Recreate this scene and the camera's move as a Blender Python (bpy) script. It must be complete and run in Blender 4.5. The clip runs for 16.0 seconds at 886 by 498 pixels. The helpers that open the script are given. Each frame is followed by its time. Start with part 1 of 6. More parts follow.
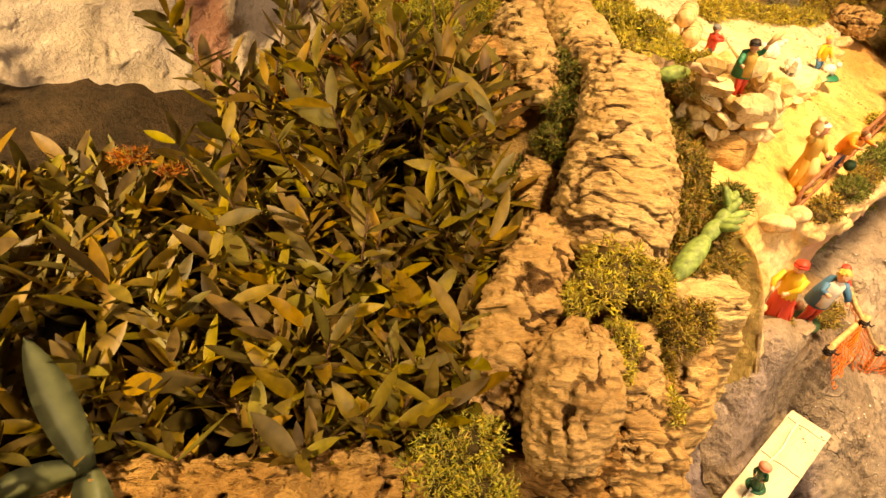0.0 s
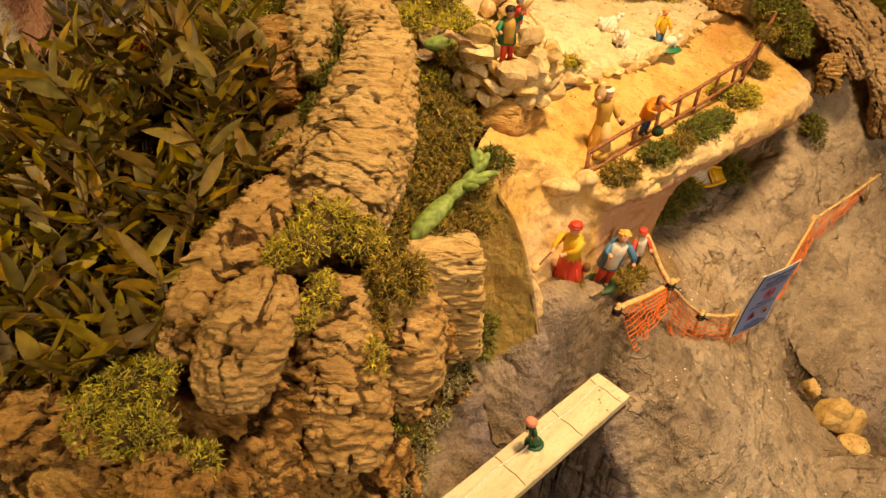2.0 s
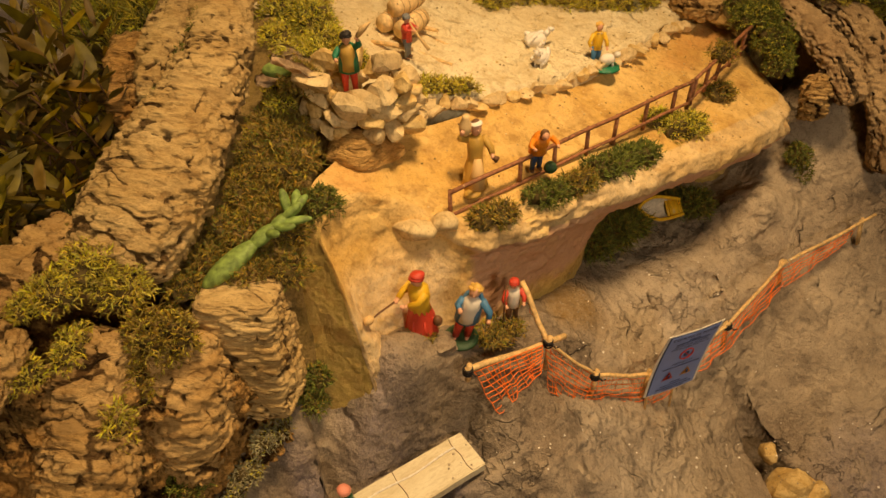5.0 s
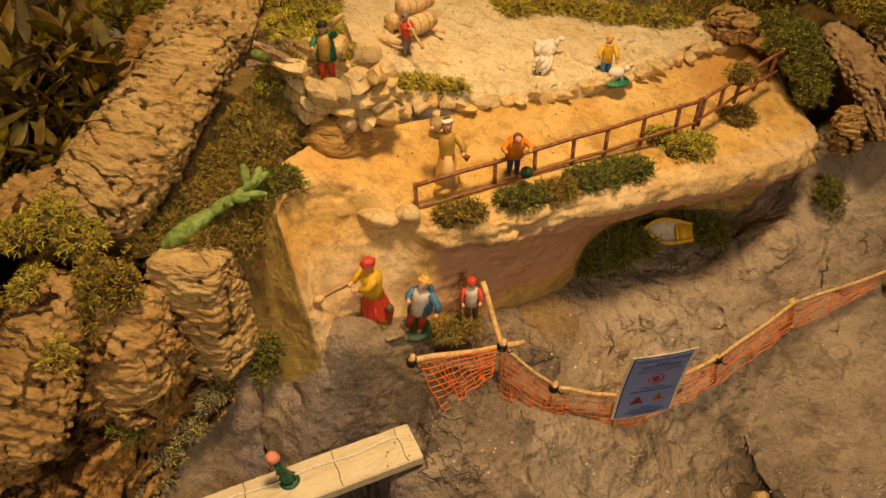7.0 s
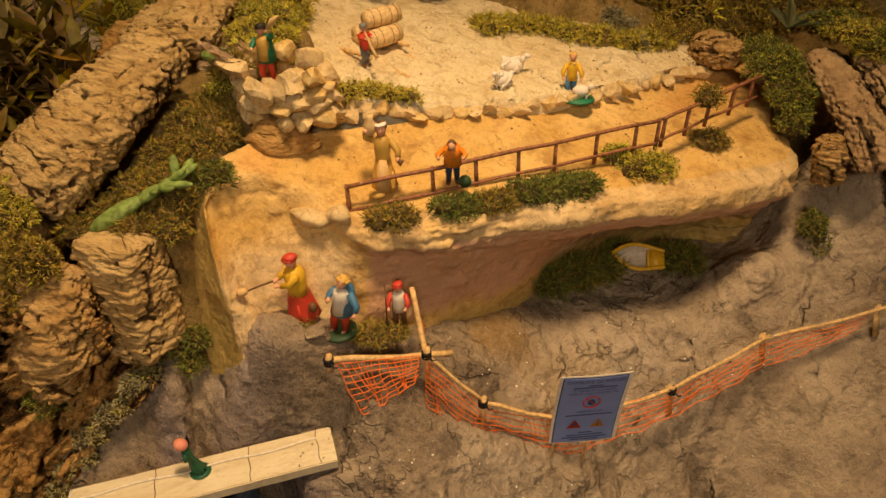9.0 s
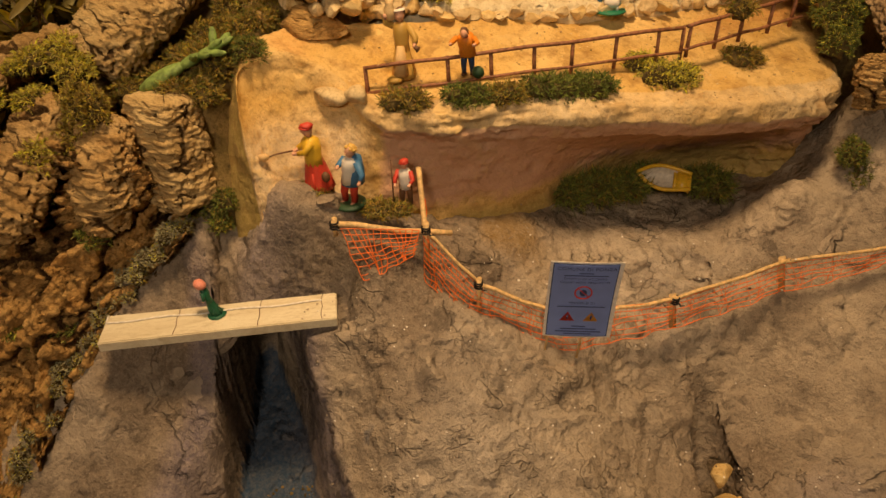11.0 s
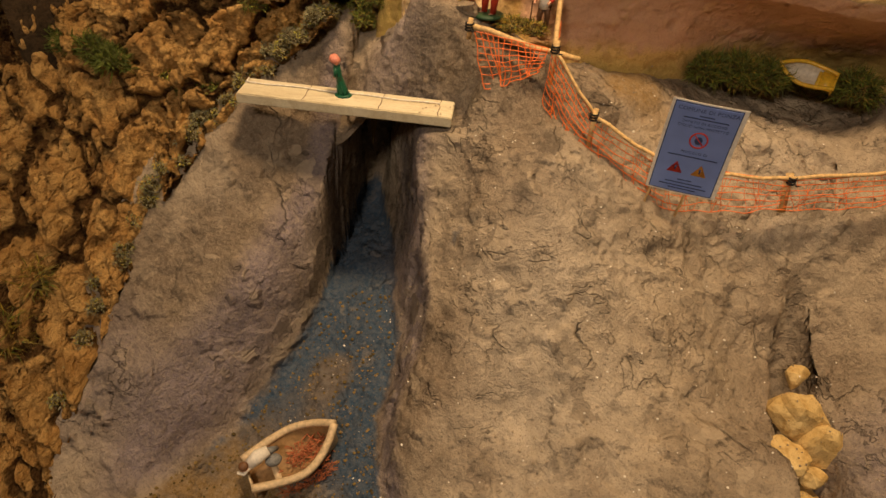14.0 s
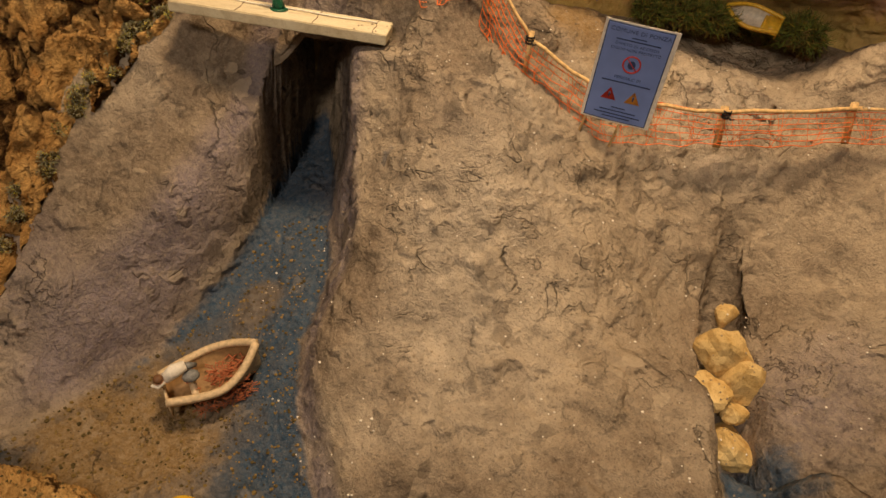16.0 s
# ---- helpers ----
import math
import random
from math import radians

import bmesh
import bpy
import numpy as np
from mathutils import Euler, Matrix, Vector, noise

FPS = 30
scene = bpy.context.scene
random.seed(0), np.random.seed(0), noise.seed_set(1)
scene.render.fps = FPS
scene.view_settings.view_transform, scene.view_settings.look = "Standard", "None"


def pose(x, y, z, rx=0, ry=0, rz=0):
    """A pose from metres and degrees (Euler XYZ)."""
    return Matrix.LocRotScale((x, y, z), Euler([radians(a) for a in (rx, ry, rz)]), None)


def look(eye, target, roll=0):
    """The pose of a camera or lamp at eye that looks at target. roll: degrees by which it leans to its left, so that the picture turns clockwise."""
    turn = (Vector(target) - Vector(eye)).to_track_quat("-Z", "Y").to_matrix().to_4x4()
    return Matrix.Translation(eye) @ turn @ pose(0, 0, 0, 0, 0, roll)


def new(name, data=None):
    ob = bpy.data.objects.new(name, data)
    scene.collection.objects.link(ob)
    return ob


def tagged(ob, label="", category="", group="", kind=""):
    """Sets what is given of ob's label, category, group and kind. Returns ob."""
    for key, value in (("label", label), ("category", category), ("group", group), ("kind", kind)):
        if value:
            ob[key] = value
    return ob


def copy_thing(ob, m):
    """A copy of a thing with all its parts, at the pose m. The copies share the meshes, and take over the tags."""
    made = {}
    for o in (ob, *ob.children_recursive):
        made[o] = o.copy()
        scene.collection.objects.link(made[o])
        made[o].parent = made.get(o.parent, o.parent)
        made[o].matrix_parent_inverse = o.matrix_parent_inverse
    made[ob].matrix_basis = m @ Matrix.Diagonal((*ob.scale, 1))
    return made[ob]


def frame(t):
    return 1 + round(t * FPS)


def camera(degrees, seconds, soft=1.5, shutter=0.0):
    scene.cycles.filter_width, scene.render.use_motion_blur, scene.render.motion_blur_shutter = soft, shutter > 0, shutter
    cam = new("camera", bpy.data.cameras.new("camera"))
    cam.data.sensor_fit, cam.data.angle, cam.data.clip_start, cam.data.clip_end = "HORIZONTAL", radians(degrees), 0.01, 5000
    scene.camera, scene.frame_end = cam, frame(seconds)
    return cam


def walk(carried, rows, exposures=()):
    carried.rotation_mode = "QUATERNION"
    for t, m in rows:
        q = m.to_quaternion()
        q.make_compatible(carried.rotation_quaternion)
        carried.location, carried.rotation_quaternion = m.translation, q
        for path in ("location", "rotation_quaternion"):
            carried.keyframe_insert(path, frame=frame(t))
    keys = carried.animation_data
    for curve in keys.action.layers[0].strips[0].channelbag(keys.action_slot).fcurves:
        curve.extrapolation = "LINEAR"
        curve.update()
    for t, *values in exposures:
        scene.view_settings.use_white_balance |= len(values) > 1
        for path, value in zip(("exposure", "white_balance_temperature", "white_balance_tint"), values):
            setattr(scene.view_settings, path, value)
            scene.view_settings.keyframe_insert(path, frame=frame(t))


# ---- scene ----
cam = camera(68.0, 16.0, soft=1.5)
PATH = [
    (0, (-0.0323, 0.0369, 0.7004), (0.0491, 0.8138, 0.0760), 5.43),
    (0.5, (0.0251, 0.0494, 0.6976), (0.0683, 0.8273, 0.0706), 3.98),
    (1, (0.0690, 0.0295, 0.6922), (0.1126, 0.8108, 0.0696), 4.04),
    (1.5, (0.1070, 0.0114, 0.6938), (0.1524, 0.7917, 0.0701), 4.20),
    (2, (0.1552, -0.0024, 0.6978), (0.1914, 0.7819, 0.0785), 2.02),
    (2.5, (0.1759, 0.0091, 0.7204), (0.2155, 0.7868, 0.0931), 1.16),
    (3, (0.1868, 0.0479, 0.7387), (0.1980, 0.8232, 0.1072), 0.19),
    (3.5, (0.2073, 0.0939, 0.7360), (0.1895, 0.8667, 0.1016), -0.40),
    (4, (0.2492, 0.1135, 0.7306), (0.2070, 0.8824, 0.0926), -1.59),
    (4.5, (0.2941, 0.0868, 0.7176), (0.2293, 0.8555, 0.0813), -1.30),
    (5, (0.3318, 0.0693, 0.7079), (0.2396, 0.8307, 0.0663), -0.69),
    (5.2, (0.3381, 0.0720, 0.7095), (0.2449, 0.8293, 0.0631), -0.27),
    (7.3, (0.4567, 0.0723, 0.6964), (0.2062, 0.8224, 0.0843), -1.11),
    (7.5, (0.4768, 0.0647, 0.6936), (0.2149, 0.8173, 0.0894), -1.37),
    (8, (0.4998, 0.0658, 0.6855), (0.2073, 0.8180, 0.0950), -2.12),
    (8.2, (0.4995, 0.0765, 0.6842), (0.1989, 0.8290, 0.0983), -1.92),
    (10.3, (0.6051, 0.0989, 0.6430), (0.1955, 0.8168, 0.0800), -2.44),
    (10.5, (0.6115, 0.0888, 0.6339), (0.1844, 0.7920, 0.0655), -2.89),
    (11, (0.6269, 0.0620, 0.6213), (0.1662, 0.7339, 0.0414), -2.88),
    (11.5, (0.6299, 0.0370, 0.6152), (0.1435, 0.6932, 0.0384), -2.04),
    (12, (0.6294, 0.0337, 0.6065), (0.1029, 0.6613, 0.0330), -1.61),
    (12.5, (0.6256, 0.0437, 0.5900), (0.0669, 0.6351, 0.0086), -0.11),
    (13, (0.6486, 0.0378, 0.5744), (0.0804, 0.6167, -0.0105), 0.85),
    (13.5, (0.6679, 0.0092, 0.5509), (0.1042, 0.5798, -0.0463), 1.92),
    (14, (0.6826, -0.0166, 0.5172), (0.1217, 0.5520, -0.0845), 3.92),
    (14.5, (0.7031, -0.0295, 0.4998), (0.1390, 0.5264, -0.1107), 4.51),
    (15, (0.7236, -0.0428, 0.4855), (0.1604, 0.5114, -0.1274), 5.09),
    (15.5, (0.7309, -0.0341, 0.4737), (0.1824, 0.5359, -0.1380), 6.31),
    (16, (0.7425, 0.0021, 0.4667), (0.1956, 0.5812, -0.1380), 7.05),
]
walk(cam, [(t, look(eye, target, roll)) for t, eye, target, roll in PATH],
     exposures=((0, 0.98, 7200, 15), (1.5, 0.50, 7100, 14), (2.5, -0.05, 6850, 10), (3.5, -0.18, 6800, 8), (5, -0.36, 6750, 10), (8, -0.42, 6600, 13), (11, -0.44, 6450, 15),
                (13, -0.38, 6300, 15), (14.5, -0.12, 5900, 12), (16, -0.08, 5800, 12)))

# ---- light ----
world = bpy.data.worlds.new("room_air")
scene.world = world
world.use_nodes = True
world.node_tree.nodes["Background"].inputs[0].default_value = (1.0, 0.78, 0.52, 1)
world.node_tree.nodes["Background"].inputs[1].default_value = 0.025


def lamp(name, place, target, watts, size, colour):
    data = bpy.data.lights.new(name, "AREA")
    data.energy, data.shape, data.size, data.color = watts, "DISK", size, colour
    ob = new(name, data)
    ob.matrix_world = look(place, target)
    return ob


def spot(name, place, target, watts, degrees, radius, colour):
    data = bpy.data.lights.new(name, "SPOT")
    data.energy, data.spot_size, data.spot_blend, data.shadow_soft_size, data.color = watts, radians(degrees), 1.0, radius, colour
    ob = new(name, data)
    ob.matrix_world = look(place, target)
    return ob


spot("display_spotlight", (0.50, 0.36, 1.52), (0.43, 0.44, 0.40), 91.0, 58, 0.11, (1.0, 0.67, 0.345))
# added spot, no lamp seen there: brightens the left part of the shrub
spot("side_fill_spot", (-0.80, -0.30, 1.25), (-0.40, 0.34, 0.45), 92.0, 47, 0.05, (1.0, 0.74, 0.37))
# unseen fill light, added to lift the front faces and undersides
lamp("front_fill", (0.90, -0.60, 1.15), (0.42, 0.42, 0.3), 8.0, 0.22, (1.0, 0.78, 0.55))

# ---- materials ----


def surface(name, dark, mid, light, scale=10.0, stretch=(1, 1, 1), rough=0.85, bump=0.5, depth=0.003, crack=0.0,
            crack_scale=18.0, grain=220.0, spots=0.0, zone=None, zone_colour=None, zone2=None, zone2_colour=None, zone3=None, zone3_colour=None, zone4=None, zone4_colour=None, zone5=None, zone5_colour=None, spec=0.25, flake=0.0, mottle=0.9, chips=0.0, chip_cover=0.5, grit_scale=620.0):
    """A rough mineral or vegetable surface: three tones mixed at two scales, grain, cracks and painted zones."""
    m = bpy.data.materials.new(name)
    m.use_nodes = True
    nt = m.node_tree
    bsdf = nt.nodes["Principled BSDF"]
    bsdf.inputs["Roughness"].default_value = rough
    bsdf.inputs["Specular IOR Level"].default_value = spec
    add, link = nt.nodes.new, nt.links.new
    co, mp = add("ShaderNodeTexCoord"), add("ShaderNodeMapping")
    mp.inputs["Scale"].default_value = stretch
    link(co.outputs["Object"], mp.inputs["Vector"])

    def noise_tex(s, detail=6.0, rough_=0.6, distort=0.0):
        n = add("ShaderNodeTexNoise")
        n.inputs["Scale"].default_value, n.inputs["Detail"].default_value = s, detail
        n.inputs["Roughness"].default_value, n.inputs["Distortion"].default_value = rough_, distort
        link(mp.outputs["Vector"], n.inputs["Vector"])
        return n.outputs["Fac"]

    def remap(v, a, b, c=0.0, d=1.0):
        r = add("ShaderNodeMapRange")
        for k, q in zip((1, 2, 3, 4), (a, b, c, d)):
            r.inputs[k].default_value = q
        link(v, r.inputs[0])
        return r.outputs[0]

    def mix(f, a, b, mode="MIX"):
        x = add("ShaderNodeMix")
        x.data_type, x.blend_type = "RGBA", mode
        for sock, v in ((x.inputs[0], f), (x.inputs[6], a), (x.inputs[7], b)):
            if isinstance(v, (int, float)):
                sock.default_value = v
            elif isinstance(v, (tuple, list)):
                sock.default_value = (*v, 1)
            else:
                link(v, sock)
        return x.outputs[2]

    def math_node(op, a, b):
        x = add("ShaderNodeMath")
        x.operation = op
        for sock, v in zip(x.inputs, (a, b)):
            if isinstance(v, (int, float)):
                sock.default_value = v
            else:
                link(v, sock)
        return x.outputs[0]

    big, small, fine = noise_tex(scale), noise_tex(scale * 5, 8, 0.65, 0.3), noise_tex(grain, 3, 0.7)
    col = mix(remap(big, 0.40, 0.62), mid, light)
    col = mix(remap(small, 0.30, 0.50, mottle, 0.0), col, dark)
    if zone:
        a = add("ShaderNodeAttribute")
        a.attribute_name = zone
        f = remap(math_node("ADD", a.outputs["Fac"], math_node("MULTIPLY", math_node("SUBTRACT", small, 0.5), 0.9)), 0.42, 0.66)
        f_zone = f
        col = mix(f, col, zone_colour)
    for key, tone in ((zone3, zone3_colour), (zone4, zone4_colour), (zone5, zone5_colour)):
        if key:
            a = add("ShaderNodeAttribute")
            a.attribute_name = key
            f = remap(math_node("ADD", a.outputs["Fac"], math_node("MULTIPLY", math_node("SUBTRACT", big, 0.5), 1.5)), 0.25, 0.95, 0.0, 0.8)
            col = mix(f, col, mix(remap(small, 0.35, 0.6), tuple(v * 0.6 for v in tone), tone))
    if zone2:
        a = add("ShaderNodeAttribute")
        a.attribute_name = zone2
        f = remap(math_node("ADD", a.outputs["Fac"], math_node("MULTIPLY", math_node("SUBTRACT", big, 0.5), 1.6)), 0.40, 0.75)
        col = mix(f, col, zone2_colour)
    col = mix(remap(fine, 0.35, 0.7, 0.0, 0.35), col, light)
    grit = noise_tex(grit_scale, 3, 0.65)
    col = mix(remap(grit, 0.33, 0.44, 0.45, 0.0), col, dark)
    col = mix(remap(grit, 0.58, 0.72, 0.0, 0.45), col, light)
    medium = medium_c = noise_tex(scale * 14, 6, 0.7, 0.6)
    if flake:
        fl = add("ShaderNodeTexNoise")
        fl.noise_type = "RIDGED_MULTIFRACTAL"
        fl.inputs["Scale"].default_value, fl.inputs["Detail"].default_value, fl.inputs["Roughness"].default_value = flake, 6, 0.55
        fl.inputs["Distortion"].default_value = 0.5
        link(mp.outputs["Vector"], fl.inputs["Vector"])
        medium = math_node("ADD", medium, math_node("MULTIPLY", remap(fl.outputs["Fac"], 0.2, 1.6), remap(noise_tex(scale * 1.6, 2), 0.40, 0.60, 0.15, 1.1)))
    height = math_node("ADD", math_node("ADD", math_node("MULTIPLY", small, 0.8), math_node("MULTIPLY", medium, 0.45)), math_node("ADD", math_node("MULTIPLY", fine, 0.25), math_node("MULTIPLY", grit, 0.14)))
    col = mix(remap(medium_c, 0.30, 0.48, mottle * 0.65, 0.0), col, dark)
    if chips:
        # thin chips of crust, each at its own height
        cw = add("ShaderNodeTexNoise")
        cw.inputs["Scale"].default_value, cw.inputs["Detail"].default_value = chips * 1.3, 4
        link(mp.outputs["Vector"], cw.inputs["Vector"])
        cs, ca = add("ShaderNodeVectorMath"), add("ShaderNodeVectorMath")
        cs.operation, ca.operation = "SCALE", "ADD"
        cs.inputs[3].default_value = 0.9 / chips
        link(cw.outputs["Color"], cs.inputs[0])
        link(mp.outputs["Vector"], ca.inputs[0])
        link(cs.outputs[0], ca.inputs[1])
        cv, sep = add("ShaderNodeTexVoronoi"), add("ShaderNodeSeparateColor")
        cv.inputs["Scale"].default_value = chips
        link(ca.outputs[0], cv.inputs["Vector"])
        link(cv.outputs["Color"], sep.inputs[0])
        here = remap(noise_tex(scale * 2.6, 3), 0.62 - chip_cover * 0.3, 0.72 - chip_cover * 0.3)
        own = math_node("MULTIPLY", sep.outputs[0], here)
        height = math_node("ADD", height, math_node("MULTIPLY", own, 0.8))
        col = mix(remap(own, 0.55, 1.0, 0.0, 0.55), col, light)
        col = mix(remap(math_node("MULTIPLY", sep.outputs[1], here), 0.6, 1.0, 0.0, 0.45), col, dark)
    if zone:
        col = mix(math_node("MULTIPLY", f_zone, 0.5), col, zone_colour)
    if crack:
        gate = remap(noise_tex(scale * 1.3, 3, 0.6), 0.51, 0.62)
        wander = math_node("ABSOLUTE", math_node("SUBTRACT", noise_tex(crack_scale, 5, 0.52, 0.3), 0.5), 0.0)
        thin = math_node("ABSOLUTE", math_node("SUBTRACT", noise_tex(crack_scale * 2.7, 5, 0.52, 0.3), 0.46), 0.0)
        line = math_node("MAXIMUM", remap(wander, 0.001, 0.008, 1.0, 0.0), math_node("MULTIPLY", remap(thin, 0.001, 0.010, 1.0, 0.0), 0.6))
        line = math_node("MULTIPLY", line, gate)
        height = math_node("SUBTRACT", height, math_node("MULTIPLY", line, crack))
        col = mix(math_node("MULTIPLY", line, 0.6), col, tuple(v * 0.35 for v in dark))
    if spots:
        vo = add("ShaderNodeTexVoronoi")
        vo.inputs["Scale"].default_value = 70
        link(mp.outputs["Vector"], vo.inputs["Vector"])
        col = mix(remap(vo.outputs["Distance"], 0.10, 0.18, spots, 0.0), col, tuple(min(1, v * 1.5) for v in light))
    link(col, bsdf.inputs["Base Color"])
    b = add("ShaderNodeBump")
    b.inputs["Strength"].default_value, b.inputs["Distance"].default_value = bump, depth
    link(height, b.inputs["Height"])
    link(b.outputs["Normal"], bsdf.inputs["Normal"])
    return m


def paint(name, colour, rough=0.5, vary=0.25, scale=300.0, metal=0.0, island=False, bump=0.25, spec=0.4, thing_random=False, spread=0.45):
    """A plain coloured surface with mottling, for painted figures, wood, leaves and small things."""
    m = bpy.data.materials.new(name)
    m.use_nodes = True
    nt = m.node_tree
    bsdf = nt.nodes["Principled BSDF"]
    bsdf.inputs["Roughness"].default_value, bsdf.inputs["Metallic"].default_value = rough, metal
    bsdf.inputs["Specular IOR Level"].default_value = spec
    add, link = nt.nodes.new, nt.links.new
    co, n = add("ShaderNodeTexCoord"), add("ShaderNodeTexNoise")
    n.inputs["Scale"].default_value, n.inputs["Detail"].default_value = scale, 5
    link(co.outputs["Object"], n.inputs["Vector"])
    ramp = add("ShaderNodeValToRGB")
    lo = tuple(max(0, c * (1 - vary * 1.4)) for c in colour)
    hi = tuple(min(1, c * (1 + vary)) for c in colour)
    ramp.color_ramp.elements[0].color, ramp.color_ramp.elements[1].color = (*lo, 1), (*hi, 1)
    ramp.color_ramp.elements[0].position, ramp.color_ramp.elements[1].position = 0.3, 0.7
    link(n.outputs["Fac"], ramp.inputs[0])
    out = ramp.outputs[0]
    if island or thing_random:
        src = add("ShaderNodeNewGeometry").outputs["Random Per Island"] if island else add("ShaderNodeObjectInfo").outputs["Random"]
        hsv = add("ShaderNodeHueSaturation")
        for key, a, b in (("Value", 1 - spread, 1 + spread), ("Hue", 0.48, 0.525), ("Saturation", 0.92, 1.12)):
            r = add("ShaderNodeMapRange")
            r.inputs[3].default_value, r.inputs[4].default_value = a, b
            if key == "Hue":
                f = add("ShaderNodeMath")
                f.operation = "FRACT"
                mul = add("ShaderNodeMath")
                mul.operation, mul.inputs[1].default_value = "MULTIPLY", 7.3
                link(src, mul.inputs[0])
                link(mul.outputs[0], f.inputs[0])
                link(f.outputs[0], r.inputs[0])
            else:
                link(src, r.inputs[0])
            link(r.outputs[0], hsv.inputs[key])
        link(out, hsv.inputs["Color"])
        out = hsv.outputs[0]
    link(out, bsdf.inputs["Base Color"])
    b = add("ShaderNodeBump")
    b.inputs["Strength"].default_value, b.inputs["Distance"].default_value = bump, 0.0006
    link(n.outputs["Fac"], b.inputs["Height"])
    link(b.outputs["Normal"], bsdf.inputs["Normal"])
    return m


CLAY = surface("grey_clay", (0.05, 0.038, 0.028), (0.218, 0.163, 0.108), (0.54, 0.435, 0.30), 7, rough=0.75, bump=1.0, depth=0.008,
               mottle=0.5, chips=52.0, crack=0.5, crack_scale=9, flake=34.0, spots=0.10, zone="blue", zone_colour=(0.035, 0.075, 0.13), zone2="ochre", zone2_colour=(0.27, 0.17, 0.06),
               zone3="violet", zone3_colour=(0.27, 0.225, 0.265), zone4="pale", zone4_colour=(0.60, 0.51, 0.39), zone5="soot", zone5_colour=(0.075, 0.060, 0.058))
SAND = surface("ochre_sand", (0.32, 0.165, 0.04), (0.60, 0.36, 0.085), (0.78, 0.54, 0.20), 9, rough=0.9, bump=0.8, depth=0.0035, flake=40.0, chips=46.0, zone3="bowl", zone3_colour=(0.76, 0.61, 0.38), zone4="olive", zone4_colour=(0.46, 0.35, 0.09),
               zone="red", zone_colour=(0.62, 0.36, 0.22), zone2="orange", zone2_colour=(0.62, 0.30, 0.08))
PALE = surface("pale_sand", (0.52, 0.37, 0.16), (0.78, 0.62, 0.34), (0.88, 0.76, 0.48), 12, rough=0.95, bump=1.0, depth=0.005, chips=60.0)
# each cork tone has a near-black colour for dirt and shade in its cracks
BARK = surface("cork_bark", (0.24, 0.135, 0.045), (0.53, 0.345, 0.125), (0.72, 0.525, 0.235), 16, stretch=(0.6, 1.6, 2.6), rough=0.92, bump=0.9, depth=0.0035, flake=60.0, grain=420.0, chips=75.0, chip_cover=0.7, zone="pit_dirt_shade", zone_colour=(0.07, 0.036, 0.014), spec=0.1)
BARK_TAN = surface("tan_cork_bark", (0.19, 0.098, 0.030), (0.49, 0.295, 0.098), (0.68, 0.46, 0.19), 16, stretch=(0.6, 1.6, 2.6), rough=0.92, bump=0.9, depth=0.0035, flake=60.0, grain=420.0, chips=70.0, chip_cover=0.7, zone="pit_dirt_shade", zone_colour=(0.055, 0.026, 0.010), spec=0.1)
BARK_RED = surface("red_cork_bark", (0.17, 0.078, 0.020), (0.52, 0.275, 0.075), (0.76, 0.47, 0.16), 20, flake=50.0, chips=60.0, chip_cover=0.7, stretch=(0.6, 1.6, 2.6), rough=0.92, bump=1.0, depth=0.005, zone="pit_dirt_shade", zone_colour=(0.045, 0.018, 0.006), spec=0.1)
BARK_DARK = surface("dark_cork_bark", (0.13, 0.072, 0.034), (0.38, 0.245, 0.12), (0.58, 0.41, 0.21), 14, chips=50.0, chip_cover=0.7, flake=40.0, rough=0.92, bump=0.9, depth=0.004, zone="pit_dirt_shade", zone_colour=(0.02, 0.012, 0.007), spec=0.1)
EARTH = surface("mossy_earth", (0.08, 0.055, 0.016), (0.24, 0.165, 0.045), (0.40, 0.27, 0.10), 25, rough=1.0, bump=1.0, depth=0.004)
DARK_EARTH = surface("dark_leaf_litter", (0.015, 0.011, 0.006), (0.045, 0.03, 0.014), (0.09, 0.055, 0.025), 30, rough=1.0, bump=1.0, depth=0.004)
PLASTER = surface("stained_plaster", (0.30, 0.22, 0.16), (0.56, 0.45, 0.34), (0.68, 0.57, 0.45), 8, rough=0.9, bump=1.0, depth=0.007, flake=28.0, chips=30.0,
                  zone="red", zone_colour=(0.34, 0.15, 0.09))
STONE = surface("pale_stone", (0.32, 0.215, 0.09), (0.58, 0.42, 0.19), (0.74, 0.58, 0.31), 22, rough=0.85, bump=0.6, depth=0.002)
STONE_YELLOW = surface("yellow_stone", (0.35, 0.20, 0.05), (0.58, 0.38, 0.12), (0.74, 0.56, 0.25), 22, rough=0.7, bump=0.6, depth=0.002)
PLANK = surface("pale_plank", (0.52, 0.42, 0.24), (0.66, 0.56, 0.36), (0.76, 0.68, 0.47), 14, stretch=(1, 4, 1), rough=0.8, bump=0.3, depth=0.001)

# ---- building helpers ----


def part(name, bm, material, parent=None, label="", smooth=True):
    me = bpy.data.meshes.new(name)
    bm.to_mesh(me)
    bm.free()
    if material:
        for m in material if isinstance(material, (list, tuple)) else (material,):
            me.materials.append(m)
    if smooth:
        me.polygons.foreach_set("use_smooth", [True] * len(me.polygons))
    ob = new(name, me)
    ob.parent = parent
    if label:
        ob["label"] = label
    return ob


def thing(name, label, category, group="", kind="", at=None):
    ob = new(name)
    ob.empty_display_size = 0.01
    if at is not None:
        ob.matrix_world = at
    return tagged(ob, label, category, group, kind)


def smoothstep(a, b, v):
    t = np.clip((v - a) / (b - a), 0, 1)
    return t * t * (3 - 2 * t)


